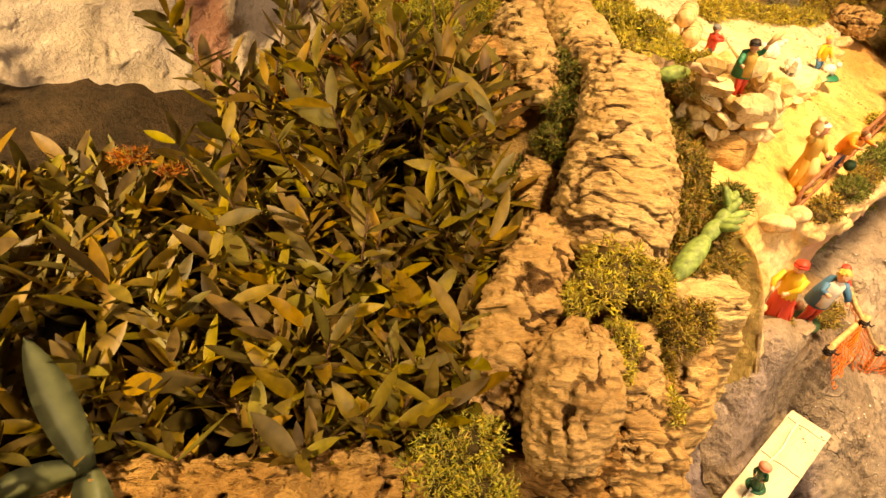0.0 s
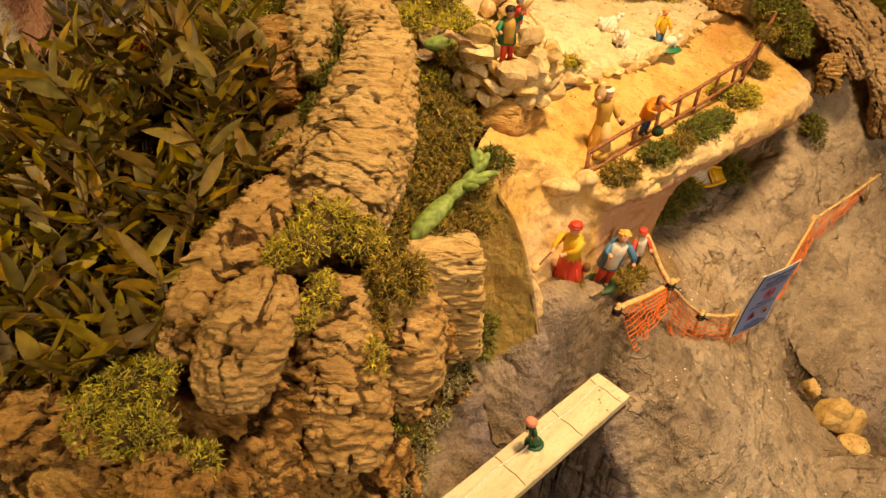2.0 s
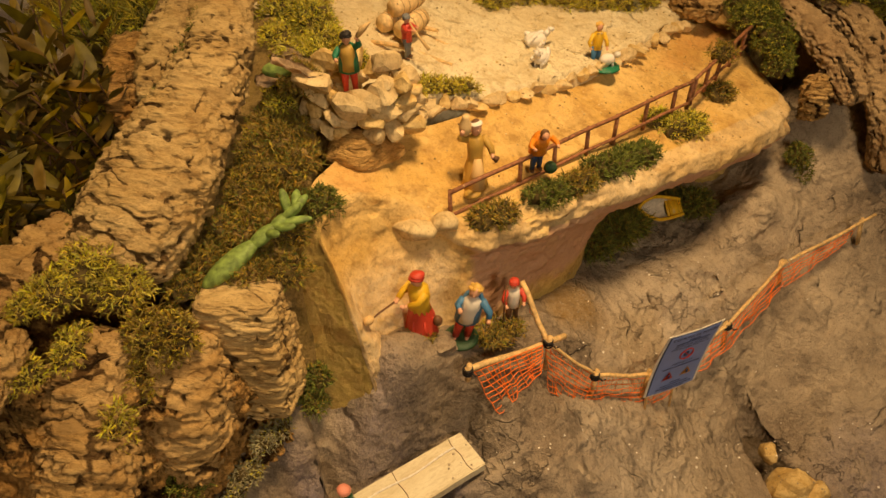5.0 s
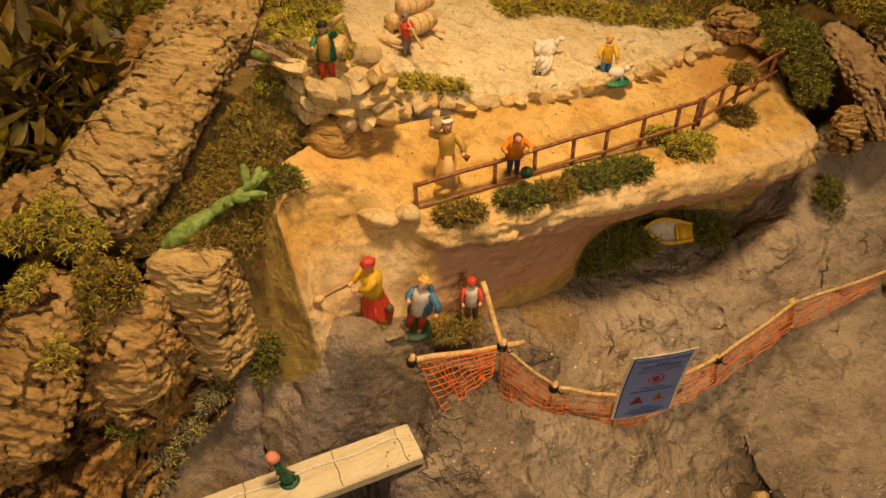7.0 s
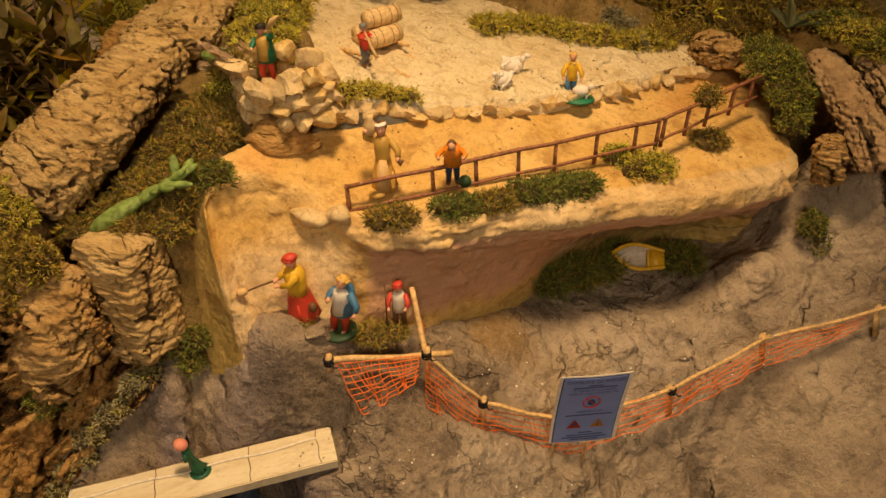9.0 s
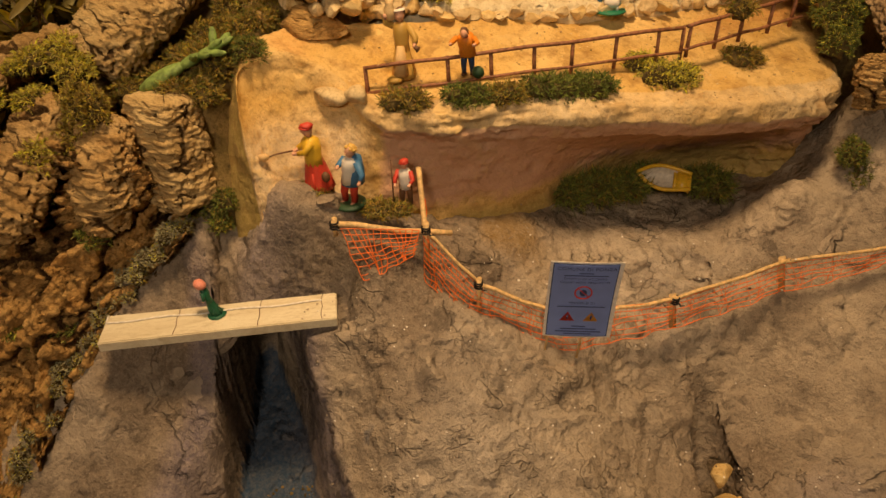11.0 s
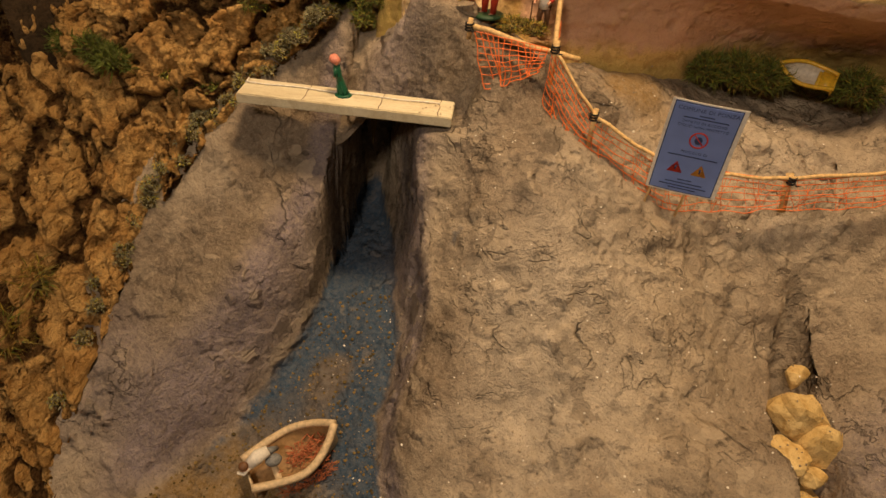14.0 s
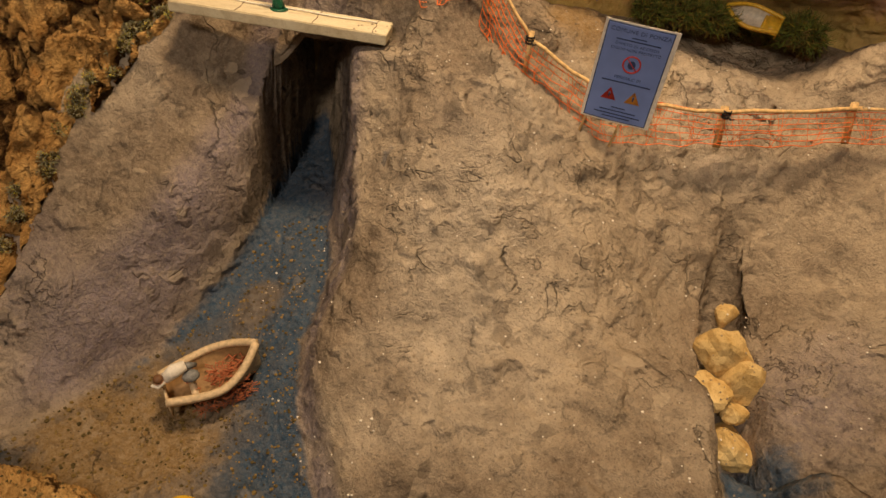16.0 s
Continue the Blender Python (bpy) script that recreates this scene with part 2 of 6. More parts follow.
def fractal(pts, scale, octaves=5, stretch=(1, 1, 1), offset=0.0):
    s = (scale * stretch[0], scale * stretch[1], scale * stretch[2])
    return np.array([noise.fractal((p[0] * s[0] + offset, p[1] * s[1], p[2] * s[2]), 0.9, 2.1, octaves) for p in pts])


def ridged(pts, scale, octaves):
    """Sharp-edged flakes and ridges (scale is given negative)."""
    return np.array([noise.turbulence((p[0] * -scale, p[1] * -scale, p[2] * -scale), octaves, True) for p in pts]) - 0.5


def crackle(p, w):
    """1 on thin wandering lines, 0 away from them."""
    return max(0.0, 1 - abs(noise.noise(p)) / w)


def plates(x, y, z):
    """Broken plates: each one's own height (0 to 1), how near its edge (1 at the crack), and the way across it."""
    d, near = noise.voronoi((x, y, z))
    q = near[0]
    own = math.sin(q.x * 12.9898 + q.y * 78.233 + q.z * 37.719) * 43758.5453 % 1.0
    return own, max(0.0, 1 - (d[1] - d[0]) / 0.16), x - q.x


def crust(pts, level, upright, gate_scale, cover):
    """Patches of broken, tilted crust with open joints."""
    res = np.zeros(len(pts))
    for k, p in enumerate(pts):
        gate = min(1.0, max(0.0, cover + 1.6 * noise.noise((p[0] * gate_scale, p[1] * gate_scale, p[2] * gate_scale + 4))))
        if gate > 0:
            wx, wy = 0.45 * noise.noise((p[0] * 60, p[1] * 60, p[2] * 60)), 0.45 * noise.noise((p[0] * 60, p[1] * 60, p[2] * 60 + 9))
            own, e, across = plates(p[0] * level + wx, p[1] * level + wy, p[2] * upright)
            res[k] = gate * (0.8 * (own - 0.4) + 0.7 * across - 0.8 * e * e)
    return res


def sheet(name, grid, material, parent=None, label="", rough=((25, 0.006, 5),), zones=None, closed=False, stretch=(1, 1, 1), calm=None):
    """A sheet from a grid of places (rows x columns x 3), roughened along its normals."""
    n, m = grid.shape[:2]
    du, dv = np.gradient(grid, axis=0), np.gradient(grid, axis=1)
    normal = np.cross(du, dv)
    normal /= np.linalg.norm(normal, axis=2, keepdims=True) + 1e-9
    flat = grid.reshape(-1, 3)
    off = sum(crust(flat, *o) * a if s == 0 else (ridged(flat, s, o) if s < 0 else fractal(flat, s, o, stretch, 7 * k)) * a for k, (s, a, o) in enumerate(rough))
    if calm is not None:
        off = off * calm.reshape(-1)
    flat = flat + off[:, None] * normal.reshape(-1, 3)
    i = np.arange(n * m).reshape(n, m)
    if closed:
        i = np.concatenate([i, i[:, :1]], 1)
    faces = np.stack([i[:-1, :-1], i[1:, :-1], i[1:, 1:], i[:-1, 1:]], -1).reshape(-1, 4)
    me = bpy.data.meshes.new(name)
    me.from_pydata(flat.tolist(), [], faces.tolist())
    me.materials.append(material)
    me.polygons.foreach_set("use_smooth", [True] * len(me.polygons))
    for key, values in (zones or {}).items():
        me.attributes.new(key, "FLOAT", "POINT").data.foreach_set("value", np.asarray(values, float).reshape(-1))
    me.update()
    ob = new(name, me)
    ob.parent = parent
    if label:
        ob["label"] = label
    return ob


def along(points, u):
    """Places at u (0 to 1) on a smooth line through a few points."""
    p = np.array(points, float)
    k = np.linspace(0, 1, len(p))
    out = np.stack([np.interp(u, k, p[:, j]) for j in range(p.shape[1])], -1)
    step = 0.5 / (len(p) - 1)
    for s in (-step / 2, step / 2):
        out = out + np.stack([np.interp(np.clip(u + s, 0, 1), k, p[:, j]) for j in range(p.shape[1])], -1)
    return out / 3


def tube(bm, pts, r, seg=8, cap=True, mat=0):
    """A round bar along pts; r is one radius or one for each point."""
    pts = [Vector(p) for p in pts]
    rs = r if isinstance(r, (list, tuple)) else [r] * len(pts)
    rings, side = [], None
    for k, p in enumerate(pts):
        d = (pts[min(k + 1, len(pts) - 1)] - pts[max(k - 1, 0)]).normalized()
        side = d.orthogonal().normalized() if side is None else (side - d * side.dot(d)).normalized()
        up = d.cross(side)
        rings.append([bm.verts.new(p + rs[k] * (math.cos(a) * side + math.sin(a) * up)) for a in (2 * math.pi * q / seg for q in range(seg))])
    for a, b in zip(rings, rings[1:]):
        for q in range(seg):
            bm.faces.new((a[q], a[(q + 1) % seg], b[(q + 1) % seg], b[q])).material_index = mat
    if cap:
        bm.faces.new(rings[0][::-1]).material_index = mat
        bm.faces.new(rings[-1]).material_index = mat


def ball(bm, c, r, mat=0, seg=12, rings=8, turn=None):
    r = r if isinstance(r, (tuple, list)) else (r, r, r)
    old = set(bm.faces)
    m = Matrix.Translation(c) @ (turn.to_4x4() if turn else Matrix()) @ Matrix.Diagonal((*r, 1))
    bmesh.ops.create_uvsphere(bm, u_segments=seg, v_segments=rings, radius=1, matrix=m)
    for f in bm.faces:
        if f not in old:
            f.material_index = mat


def brick(bm, m, size, mat=0, bevel=0.0):
    """A box of that size at the pose m, with bevelled edges."""
    old = set(bm.faces)
    made = bmesh.ops.create_cube(bm, size=1, matrix=m @ Matrix.Diagonal((*size, 1)))
    if bevel:
        edges = {e for v in made["verts"] for e in v.link_edges}
        bmesh.ops.bevel(bm, geom=list(edges), offset=bevel, segments=2, affect="EDGES")
    for f in bm.faces:
        if f not in old:
            f.material_index = mat


def lump(bm, c, r, seed, sub=3, rough=0.25, scale=1.3, flat=0.0, mat=0, turn=None, cut=0.50):
    """A rounded stone with facets and hollows."""
    old = set(bm.verts)
    oldf = set(bm.faces)
    bmesh.ops.create_icosphere(bm, subdivisions=sub, radius=1)
    rot = (turn or Euler((seed * 1.7, seed * 2.3, seed * 0.9))).to_matrix()
    cuts = [Vector((math.sin(seed * 3.1 + k * 2.4), math.cos(seed * 1.3 + k * 1.9), math.sin(seed + k * 4.2))).normalized() for k in range(9)]
    for v in bm.verts:
        if v in old:
            continue
        p = v.co.copy()
        for k, n in enumerate(cuts):
            over = p.dot(n) - (cut + 0.06 * (k % 4))
            if over > 0:
                p -= n * over * 0.85
        p *= 1 + rough * noise.fractal(p * scale + Vector((seed, 0, 0)), 0.9, 2.0, 4) * 0.5
        p = rot @ p
        v.co = Vector((c[0] + p.x * r[0], c[1] + p.y * r[1], c[2] + p.z * r[2]))
    for f in bm.faces:
        if f not in oldf:
            f.material_index = mat


# ---- the land ----
HUMPS = ((.42, .34, .05, .058), (.29, .38, .06, .124), (.60, .53, .07, -.063), (.50, .65, .10, .019), (.43, .16, .07, -.020), (.58, .36, .09, .013),
         (.70, .72, .10, .068), (.52, .25, .07, .006), (.48, .44, .06, .029), (.38, .45, .06, .045), (.35, .31, .05, -.015), (.55, .57, .05, .069),
         (.66, .36, .08, -.030), (.40, .54, .06, .037), (.85, .60, .15, .046), (.25, .55, .12, .011),
         (.605, .675, .03, .056), (.245, .365, .03, .045), (.75, .79, .06, .10), (.665, .775, .04, .06), (.638, .765, .028, .055))


# broken slabs of clay: place, half sizes, turn, step
SLABS = ((.485, .575, .026, .016, -.9, .010), (.537, .590, .022, .013, .6, -.010), (.600, .600, .030, .018, .3, .008), (.445, .475, .022, .012, .5, .007), (.560, .505, .030, .018, .9, .007),
         (.470, .365, .036, .020, .2, .006), (.520, .300, .030, .018, -.4, .006), (.665, .605, .030, .015, 1.1, .008), (.395, .455, .018, .012, -.3, .007), (.180, .190, .024, .018, .4, .007), (.590, .330, .034, .02, .7, .006))


def slabs(x, y):
    wx, wy = x + 0.004 * np.sin(y * 170 + x * 60), y + 0.004 * np.sin(x * 150 - y * 70)
    z = 0
    for a, b, hx, hy, turn, step in SLABS:
        u, v = (wx - a) * math.cos(turn) + (wy - b) * math.sin(turn), (wy - b) * math.cos(turn) - (wx - a) * math.sin(turn)
        z = z + step * smoothstep(hx, hx - 0.004, np.abs(u)) * smoothstep(hy, hy - 0.004, np.abs(v)) * (0.6 + 0.5 * u / hx)
    return z


def river_bed(x, y):
    return 0.55 * np.maximum(0, y - 0.13) - 0.30 * np.maximum(0, y - 0.265) - 0.004


def banks(y):
    """The two shores of the river bed."""
    right = np.interp(y, (-0.1, 0.13, 0.152, 0.184, 0.212, 0.252, 0.267, 0.298, 0.331, 0.389, 0.42), (1.2, 0.60, 0.488, 0.422, 0.380, 0.355, 0.344, 0.303, 0.270, 0.188, 0.15))
    left = np.interp(y, (-0.2, -0.017, 0.079, 0.138, 0.21, 0.25, 0.285, 0.31, 0.35, 0.40), (0.31, 0.305, 0.290, 0.284, 0.272, 0.266, 0.246, 0.230, 0.198, 0.155))
    return left, right


def land(x, y, gorge=True):
    """The height of the clay at (x, y), with or without the gorge cut into it."""
    right = 0.179 - 0.357 * x + 0.334 * y
    for a, b, s, h in HUMPS:
        right = right + h * np.exp(-((x - a) ** 2 + (y - b) ** 2) / (2 * s * s))
    right = np.maximum(right, -0.004)
    left = 0.200 - 0.765 * x + 0.689 * y + 0.010 * np.exp(-((x - 0.17) ** 2 + (y - 0.208) ** 2) / 0.0012)
    left = left + 0.042 * np.exp(-((x - 0.205) ** 2 + (y - 0.350) ** 2) / 0.0018)
    left = np.clip(left, -0.004, 0.40) - 0.25 * smoothstep(0.10, 0.02, x)
    bed, (xl, xr) = river_bed(x, y), banks(y)
    wall_l, wall_r = np.interp(y, (0.05, 0.2, 0.26), (0.06, 0.028, 0.012)), np.interp(y, (0.1, 0.2, 0.26, 0.32), (0.09, 0.075, 0.055, 0.034))
    zr = bed + (np.maximum(right, bed) - bed) * smoothstep(0, 1, (x - xr) / wall_r)
    zl = bed + (np.maximum(left, bed) - bed) * smoothstep(0, 1, (xl - x) / wall_l)
    carved = np.where(x > (xl + xr) / 2, zr, zl)
    whole = left + (right - left) * smoothstep(0.14, 0.25, x)
    behind = (x - 0.24) * -0.655 + (y - 0.303) * 0.755
    z = carved + (whole - carved) * smoothstep(0.105, 0.115, behind) * smoothstep(0.13, 0.16, x + 0.5 * (y - 0.25))
    z = np.where(y > 0.40, whole, z) if gorge else whole
    # the flattened seat of the bridge
    seat = smoothstep(0.034, 0.020, np.abs((x - 0.2485) * -0.655 + (y - 0.2935) * 0.755)) * smoothstep(0.125, 0.10, np.abs((x - 0.2485) * 0.755 + (y - 0.2935) * 0.655))
    z = z + (np.minimum(z, 0.258) - z) * seat
    # the cleft with the stones
    t = np.clip((0.55 - y) / 0.30, 0, 1)
    cx, w = 0.580 + 0.25 * t, 0.004 + 0.032 * np.minimum(t * 1.9, 1)
    z = z - 0.065 * smoothstep(0.0, 0.15, t) * np.exp(-((x - cx) / w) ** 4) * smoothstep(0.62, 0.5, y) * np.clip((z + 0.02) / 0.08, 0, 1)
    return z


def height(x, y):
    return float(land(np.array(x), np.array(y)))


gx, gy = np.meshgrid(np.arange(0.0, 1.1, 0.0026), np.arange(-0.22, 0.83, 0.0026), indexing="ij")
gz = land(gx, gy) + slabs(gx, gy)
xl, xr = banks(gy)
inside = np.minimum(gx - xl, xr - gx)
low = np.clip(1 - (gz - river_bed(gx, gy)) / 0.11, 0, 1)
undercut = 0.018 * low * smoothstep(0.22, 0.275, gy) * smoothstep(0.41, 0.39, gy) * smoothstep(0.07, 0.0, gx - xl) * smoothstep(-0.02, -0.012, gx - xl)
blue = smoothstep(-0.03, 0.012, inside) * (1 - 0.75 * np.exp(-((gx - 0.36) ** 2 + (gy - 0.06) ** 2) / 0.012)) * smoothstep(0.035, 0.004, gz - river_bed(gx, gy))
blue = blue + 0.9 * np.exp(-((gx - 0.72) ** 2 + (gy - 0.405) ** 2) / 0.0016) + 0.45 * np.exp(-((gx - 0.375) ** 2 / 0.0002 + (gy - 0.318) ** 2 / 0.0010))
ochre = 1.1 * np.exp(-((gx - 0.34) ** 2 / 0.012 + (gy - 0.07) ** 2 / 0.016)) * smoothstep(-0.02, 0.01, inside) + np.exp(-((gx - 0.315) ** 2 + (gy - 0.215) ** 2) / 0.0004) * 0.8 + 0.9 * np.exp(-((gx - 0.395) ** 2 + (gy - 0.508) ** 2) / 0.0018)
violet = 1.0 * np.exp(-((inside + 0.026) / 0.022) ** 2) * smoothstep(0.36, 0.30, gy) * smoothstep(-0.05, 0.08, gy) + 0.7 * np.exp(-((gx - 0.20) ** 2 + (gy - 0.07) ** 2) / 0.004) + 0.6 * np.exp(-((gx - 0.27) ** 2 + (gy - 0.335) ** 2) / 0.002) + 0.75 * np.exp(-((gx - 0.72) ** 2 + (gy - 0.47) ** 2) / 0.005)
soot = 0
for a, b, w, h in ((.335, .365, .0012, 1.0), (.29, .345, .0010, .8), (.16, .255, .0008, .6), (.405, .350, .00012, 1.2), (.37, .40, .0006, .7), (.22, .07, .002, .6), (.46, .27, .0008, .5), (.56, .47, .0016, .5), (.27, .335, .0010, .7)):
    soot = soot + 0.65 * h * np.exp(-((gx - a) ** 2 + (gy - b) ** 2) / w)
pale = 0.8 * np.exp(-((gx - 0.50) ** 2 + (gy - 0.28) ** 2) / 0.009) + 0.75 * np.exp(-((gx - 0.43) ** 2 + (gy - 0.38) ** 2) / 0.004) + 0.7 * np.exp(-((gx - 0.52) ** 2 + (gy - 0.57) ** 2) / 0.006) + 0.5 * np.exp(-((gx - 0.20) ** 2 + (gy - 0.20) ** 2) / 0.002)
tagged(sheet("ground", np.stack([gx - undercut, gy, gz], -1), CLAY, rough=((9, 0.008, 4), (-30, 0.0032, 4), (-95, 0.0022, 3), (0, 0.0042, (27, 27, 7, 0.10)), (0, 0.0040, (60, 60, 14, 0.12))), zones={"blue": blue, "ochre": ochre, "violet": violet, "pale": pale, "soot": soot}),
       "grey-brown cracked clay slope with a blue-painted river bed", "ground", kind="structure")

# the clay roof over the head of the gorge
a, b = np.meshgrid(np.linspace(-0.058, 0.085, 100), np.linspace(0, 1, 100), indexing="ij")
back = 0.002 + 0.142 * np.clip((b - 0.3) / 0.7, 0, 1)
rx, ry = 0.240 + 0.755 * a - 0.655 * back, 0.303 + 0.655 * a + 0.755 * back
rz = land(rx, ry, False) + 0.003 - 0.010 * np.clip((0.3 - b) / 0.3, 0, 1) - 0.02 * smoothstep(0.060, 0.080, a) - 0.012 * smoothstep(-0.048, -0.058, a) - 0.012 * smoothstep(0.85, 1.0, b)
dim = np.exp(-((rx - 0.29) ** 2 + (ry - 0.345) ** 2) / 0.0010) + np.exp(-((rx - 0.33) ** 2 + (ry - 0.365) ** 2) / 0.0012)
lavender = 0.75 * np.exp(-((rx - 0.255) ** 2 + (ry - 0.335) ** 2) / 0.002)
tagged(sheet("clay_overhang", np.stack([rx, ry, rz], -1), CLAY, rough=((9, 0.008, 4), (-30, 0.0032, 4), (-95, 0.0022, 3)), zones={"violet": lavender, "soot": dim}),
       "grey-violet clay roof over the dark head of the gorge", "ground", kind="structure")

# the sandy road and its overhanging ledge
LIP = ((.252, .352, .318), (.233, .367, .400), (.221, .379, .429), (.210, .394, .443), (.216, .418, .451), (.235, .436, .445), (.266, .444, .428), (.302, .443, .409),
       (.345, .472, .406), (.400, .513, .405), (.460, .562, .400), (.525, .620, .392), (.588, .674, .388), (.612, .708, .385), (.600, .770, .385))
INNER = ((.214, .352, .300), (.195, .374, .365), (.189, .390, .402), (.197, .402, .442), (.198, .430, .456), (.212, .460, .458), (.240, .500, .453), (.275, .530, .450),
         (.330, .585, .448), (.375, .635, .440), (.430, .705, .434), (.480, .775, .432), (.520, .830, .435), (.545, .850, .435), (.560, .860, .435))
FLOOR = ((.266, .352, .312), (.260, .364, .342), (.258, .374, .346), (.252, .384, .350), (.256, .391, .350), (.266, .398, .350), (.280, .407, .347), (.305, .430, .318),
         (.350, .488, .285), (.402, .537, .258), (.424, .645, .262), (.475, .715, .255), (.535, .750, .26), (.585, .750, .26), (.590, .780, .26))
u = np.linspace(0, 1, 220)
lip, inner, floor_line = along(LIP, u), along(INNER, u), along(FLOOR, u)
out = lip - inner
out[:, 2] = 0
out /= np.linalg.norm(out, axis=1, keepdims=True)
shelf = smoothstep(0.40, 0.56, u)
thick, proud = 0.004 + 0.027 * shelf, 0.002 + 0.007 * shelf
cols = []
for v in np.linspace(0, 1, 46):
    cols.append(inner + (lip - inner) * v)
for v in np.linspace(0.1, 1, 12):
    a = v * math.pi / 2
    cols.append(lip + out * (proud * math.sin(a))[:, None] - np.array((0, 0, 1)) * (thick * (1 - math.cos(a)) * 0.5)[:, None])
for v in np.linspace(0.1, 1, 10):
    cols.append(lip + out * (proud * (1 - v))[:, None] - np.array((0, 0, 1)) * (thick * (0.5 + 0.5 * v))[:, None])
for v in np.linspace(0.03, 1, 40):
    across = shelf * math.sin(v * math.pi / 2) ** 0.8 + (1 - shelf) * v ** 1.25
    p = lip + (floor_line - lip) * across[:, None]
    p[:, 2] = (lip[:, 2] - thick) * (1 - v) + floor_line[:, 2] * v
    cols.append(p)
grid = np.stack(cols, 1)
soft_grid = grid.copy()
for _ in range(220):
    soft_grid[:, 1:-1] = (soft_grid[:, :-2] + 2 * soft_grid[:, 1:-1] + soft_grid[:, 2:]) / 4
blend = (smoothstep(0.20, 0.30, u) * (1 - smoothstep(0.42, 0.56, u)))[:, None, None]
grid = grid + (soft_grid - grid) * blend
k = np.arange(grid.shape[1])[None, :] * np.ones((220, 1))
face = (k > 57) * 1.0
red = face * 0.95 * smoothstep(0.285, 0.33, grid[..., 0]) * np.clip((grid[..., 2] - 0.285) / 0.05, 0, 1)
bowl = (k > 44) * smoothstep(0.330, 0.27, grid[..., 0]) * (0.25 + smoothstep(0.415, 0.375, grid[..., 2])) + (k > 40) * (k < 60) * 0.75 * shelf[:, None]
orange = smoothstep(0.42, 0.52, grid[..., 0]) * np.exp(-((k - 10) / 12) ** 2) * 0.8 + 0.6 * np.exp(-((grid[..., 0] - 0.225) ** 2 + (grid[..., 1] - 0.455) ** 2) / 0.0014) * (k < 46)
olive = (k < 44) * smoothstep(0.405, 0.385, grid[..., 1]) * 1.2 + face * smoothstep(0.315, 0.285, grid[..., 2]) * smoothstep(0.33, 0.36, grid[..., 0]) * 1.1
calm = np.clip(0.30 + 0.9 * np.exp(-((k - 52) / 9) ** 2) * shelf[:, None] ** 3 + 0.2 * (k > 57) * shelf[:, None], 0, 1.2)
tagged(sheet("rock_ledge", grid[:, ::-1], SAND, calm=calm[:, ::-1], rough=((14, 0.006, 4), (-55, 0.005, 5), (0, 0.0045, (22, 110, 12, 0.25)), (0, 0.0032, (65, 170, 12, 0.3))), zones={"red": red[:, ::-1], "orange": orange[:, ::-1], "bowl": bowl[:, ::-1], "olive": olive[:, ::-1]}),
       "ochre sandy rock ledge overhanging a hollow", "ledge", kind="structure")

# the upper sand terrace
EDGE = ((.215, .50, .478), (.255, .535, .470), (.300, .560, .462), (.350, .600, .456), (.400, .650, .450), (.445, .710, .446), (.490, .775, .444), (.530, .84, .444))
BACK = ((.135, .56, .512), (.150, .63, .508), (.19, .70, .503), (.245, .77, .49), (.30, .80, .482), (.38, .84, .474), (.45, .88, .468), (.52, .90, .46))
u = np.linspace(0, 1, 150)
edge, back = along(EDGE, u), along(BACK, u)
cols = [edge - np.array((0, 0, 0.03)), edge - np.array((0, 0, 0.012))] + [edge + (back - edge) * v for v in np.linspace(0, 1.25, 90)]
tagged(sheet("sand_terrace", np.stack(cols, 1)[:, ::-1], PALE, rough=((12, 0.004, 3), (90, 0.0018, 3))), "pale trampled sand terrace", "terrace", kind="structure")


def field(name, xs, ys, f, material, label, category, step=0.005, rough=((20, 0.010, 4), (80, 0.004, 4)), zones=None):
    x, y = np.meshgrid(np.arange(xs[0], xs[1], step), np.arange(ys[0], ys[1], step), indexing="ij")
    return tagged(sheet(name, np.stack([x, y, f(x, y)], -1), material, rough=rough, zones=zones(x, y) if zones else None), label, category, kind="structure")


def bank_height(x, y):
    z = 0.410 + 0.49 * np.clip(y - 0.34, 0, 0.2) + 0.10 * np.clip(y - 0.54, 0, 1) - 0.25 * np.clip(x - 0.20, 0, 1)
    return z - 0.10 * smoothstep(0.372, 0.350, y) - 0.12 * smoothstep(0.188, 0.212, x) - 0.08 * smoothstep(0.06, -0.02, x) - 0.05 * smoothstep(0.57, 0.60, y)


field("mossy_bank", (0.02, 0.212), (0.352, 0.60), bank_height, EARTH, "brown mossy earth bank beside the cork", "bank")


def shrub_bed_height(x, y):
    return 0.36 + 0.15 * np.clip(y - 0.2, 0, 1) - 0.25 * smoothstep(0.04, 0.09, x) + 0.04 * smoothstep(-0.1, -0.3, x)


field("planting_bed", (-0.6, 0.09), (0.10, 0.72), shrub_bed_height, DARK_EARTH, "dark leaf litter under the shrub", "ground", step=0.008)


def hill_height(x, y):
    z = 0.50 + 0.22 * np.clip(y - 0.78, 0, 1) + 0.03 * smoothstep(0.25, 0.0, x) - 0.06 * smoothstep(0.3, 0.5, x) - 0.01 * smoothstep(0.58, 0.72, x)
    front = 0.60 + 0.20 * smoothstep(0.05, 0.30, x) + 0.06 * smoothstep(0.4, 0.6, x) - 0.09 * smoothstep(0.57, 0.66, x)
    return z - 0.25 * smoothstep(front + 0.02, front - 0.04, y) - 0.3 * smoothstep(0.07, 0.0, x) - 0.4 * smoothstep(0.72, 0.66, y) * smoothstep(0.45, 0.55, x)


field("mossy_hillside", (-0.1, 1.2), (0.56, 1.35), hill_height, EARTH, "brown mossy hillside behind the terrace", "hillside", step=0.007,
      rough=((12, 0.02, 4), (60, 0.006, 4)))

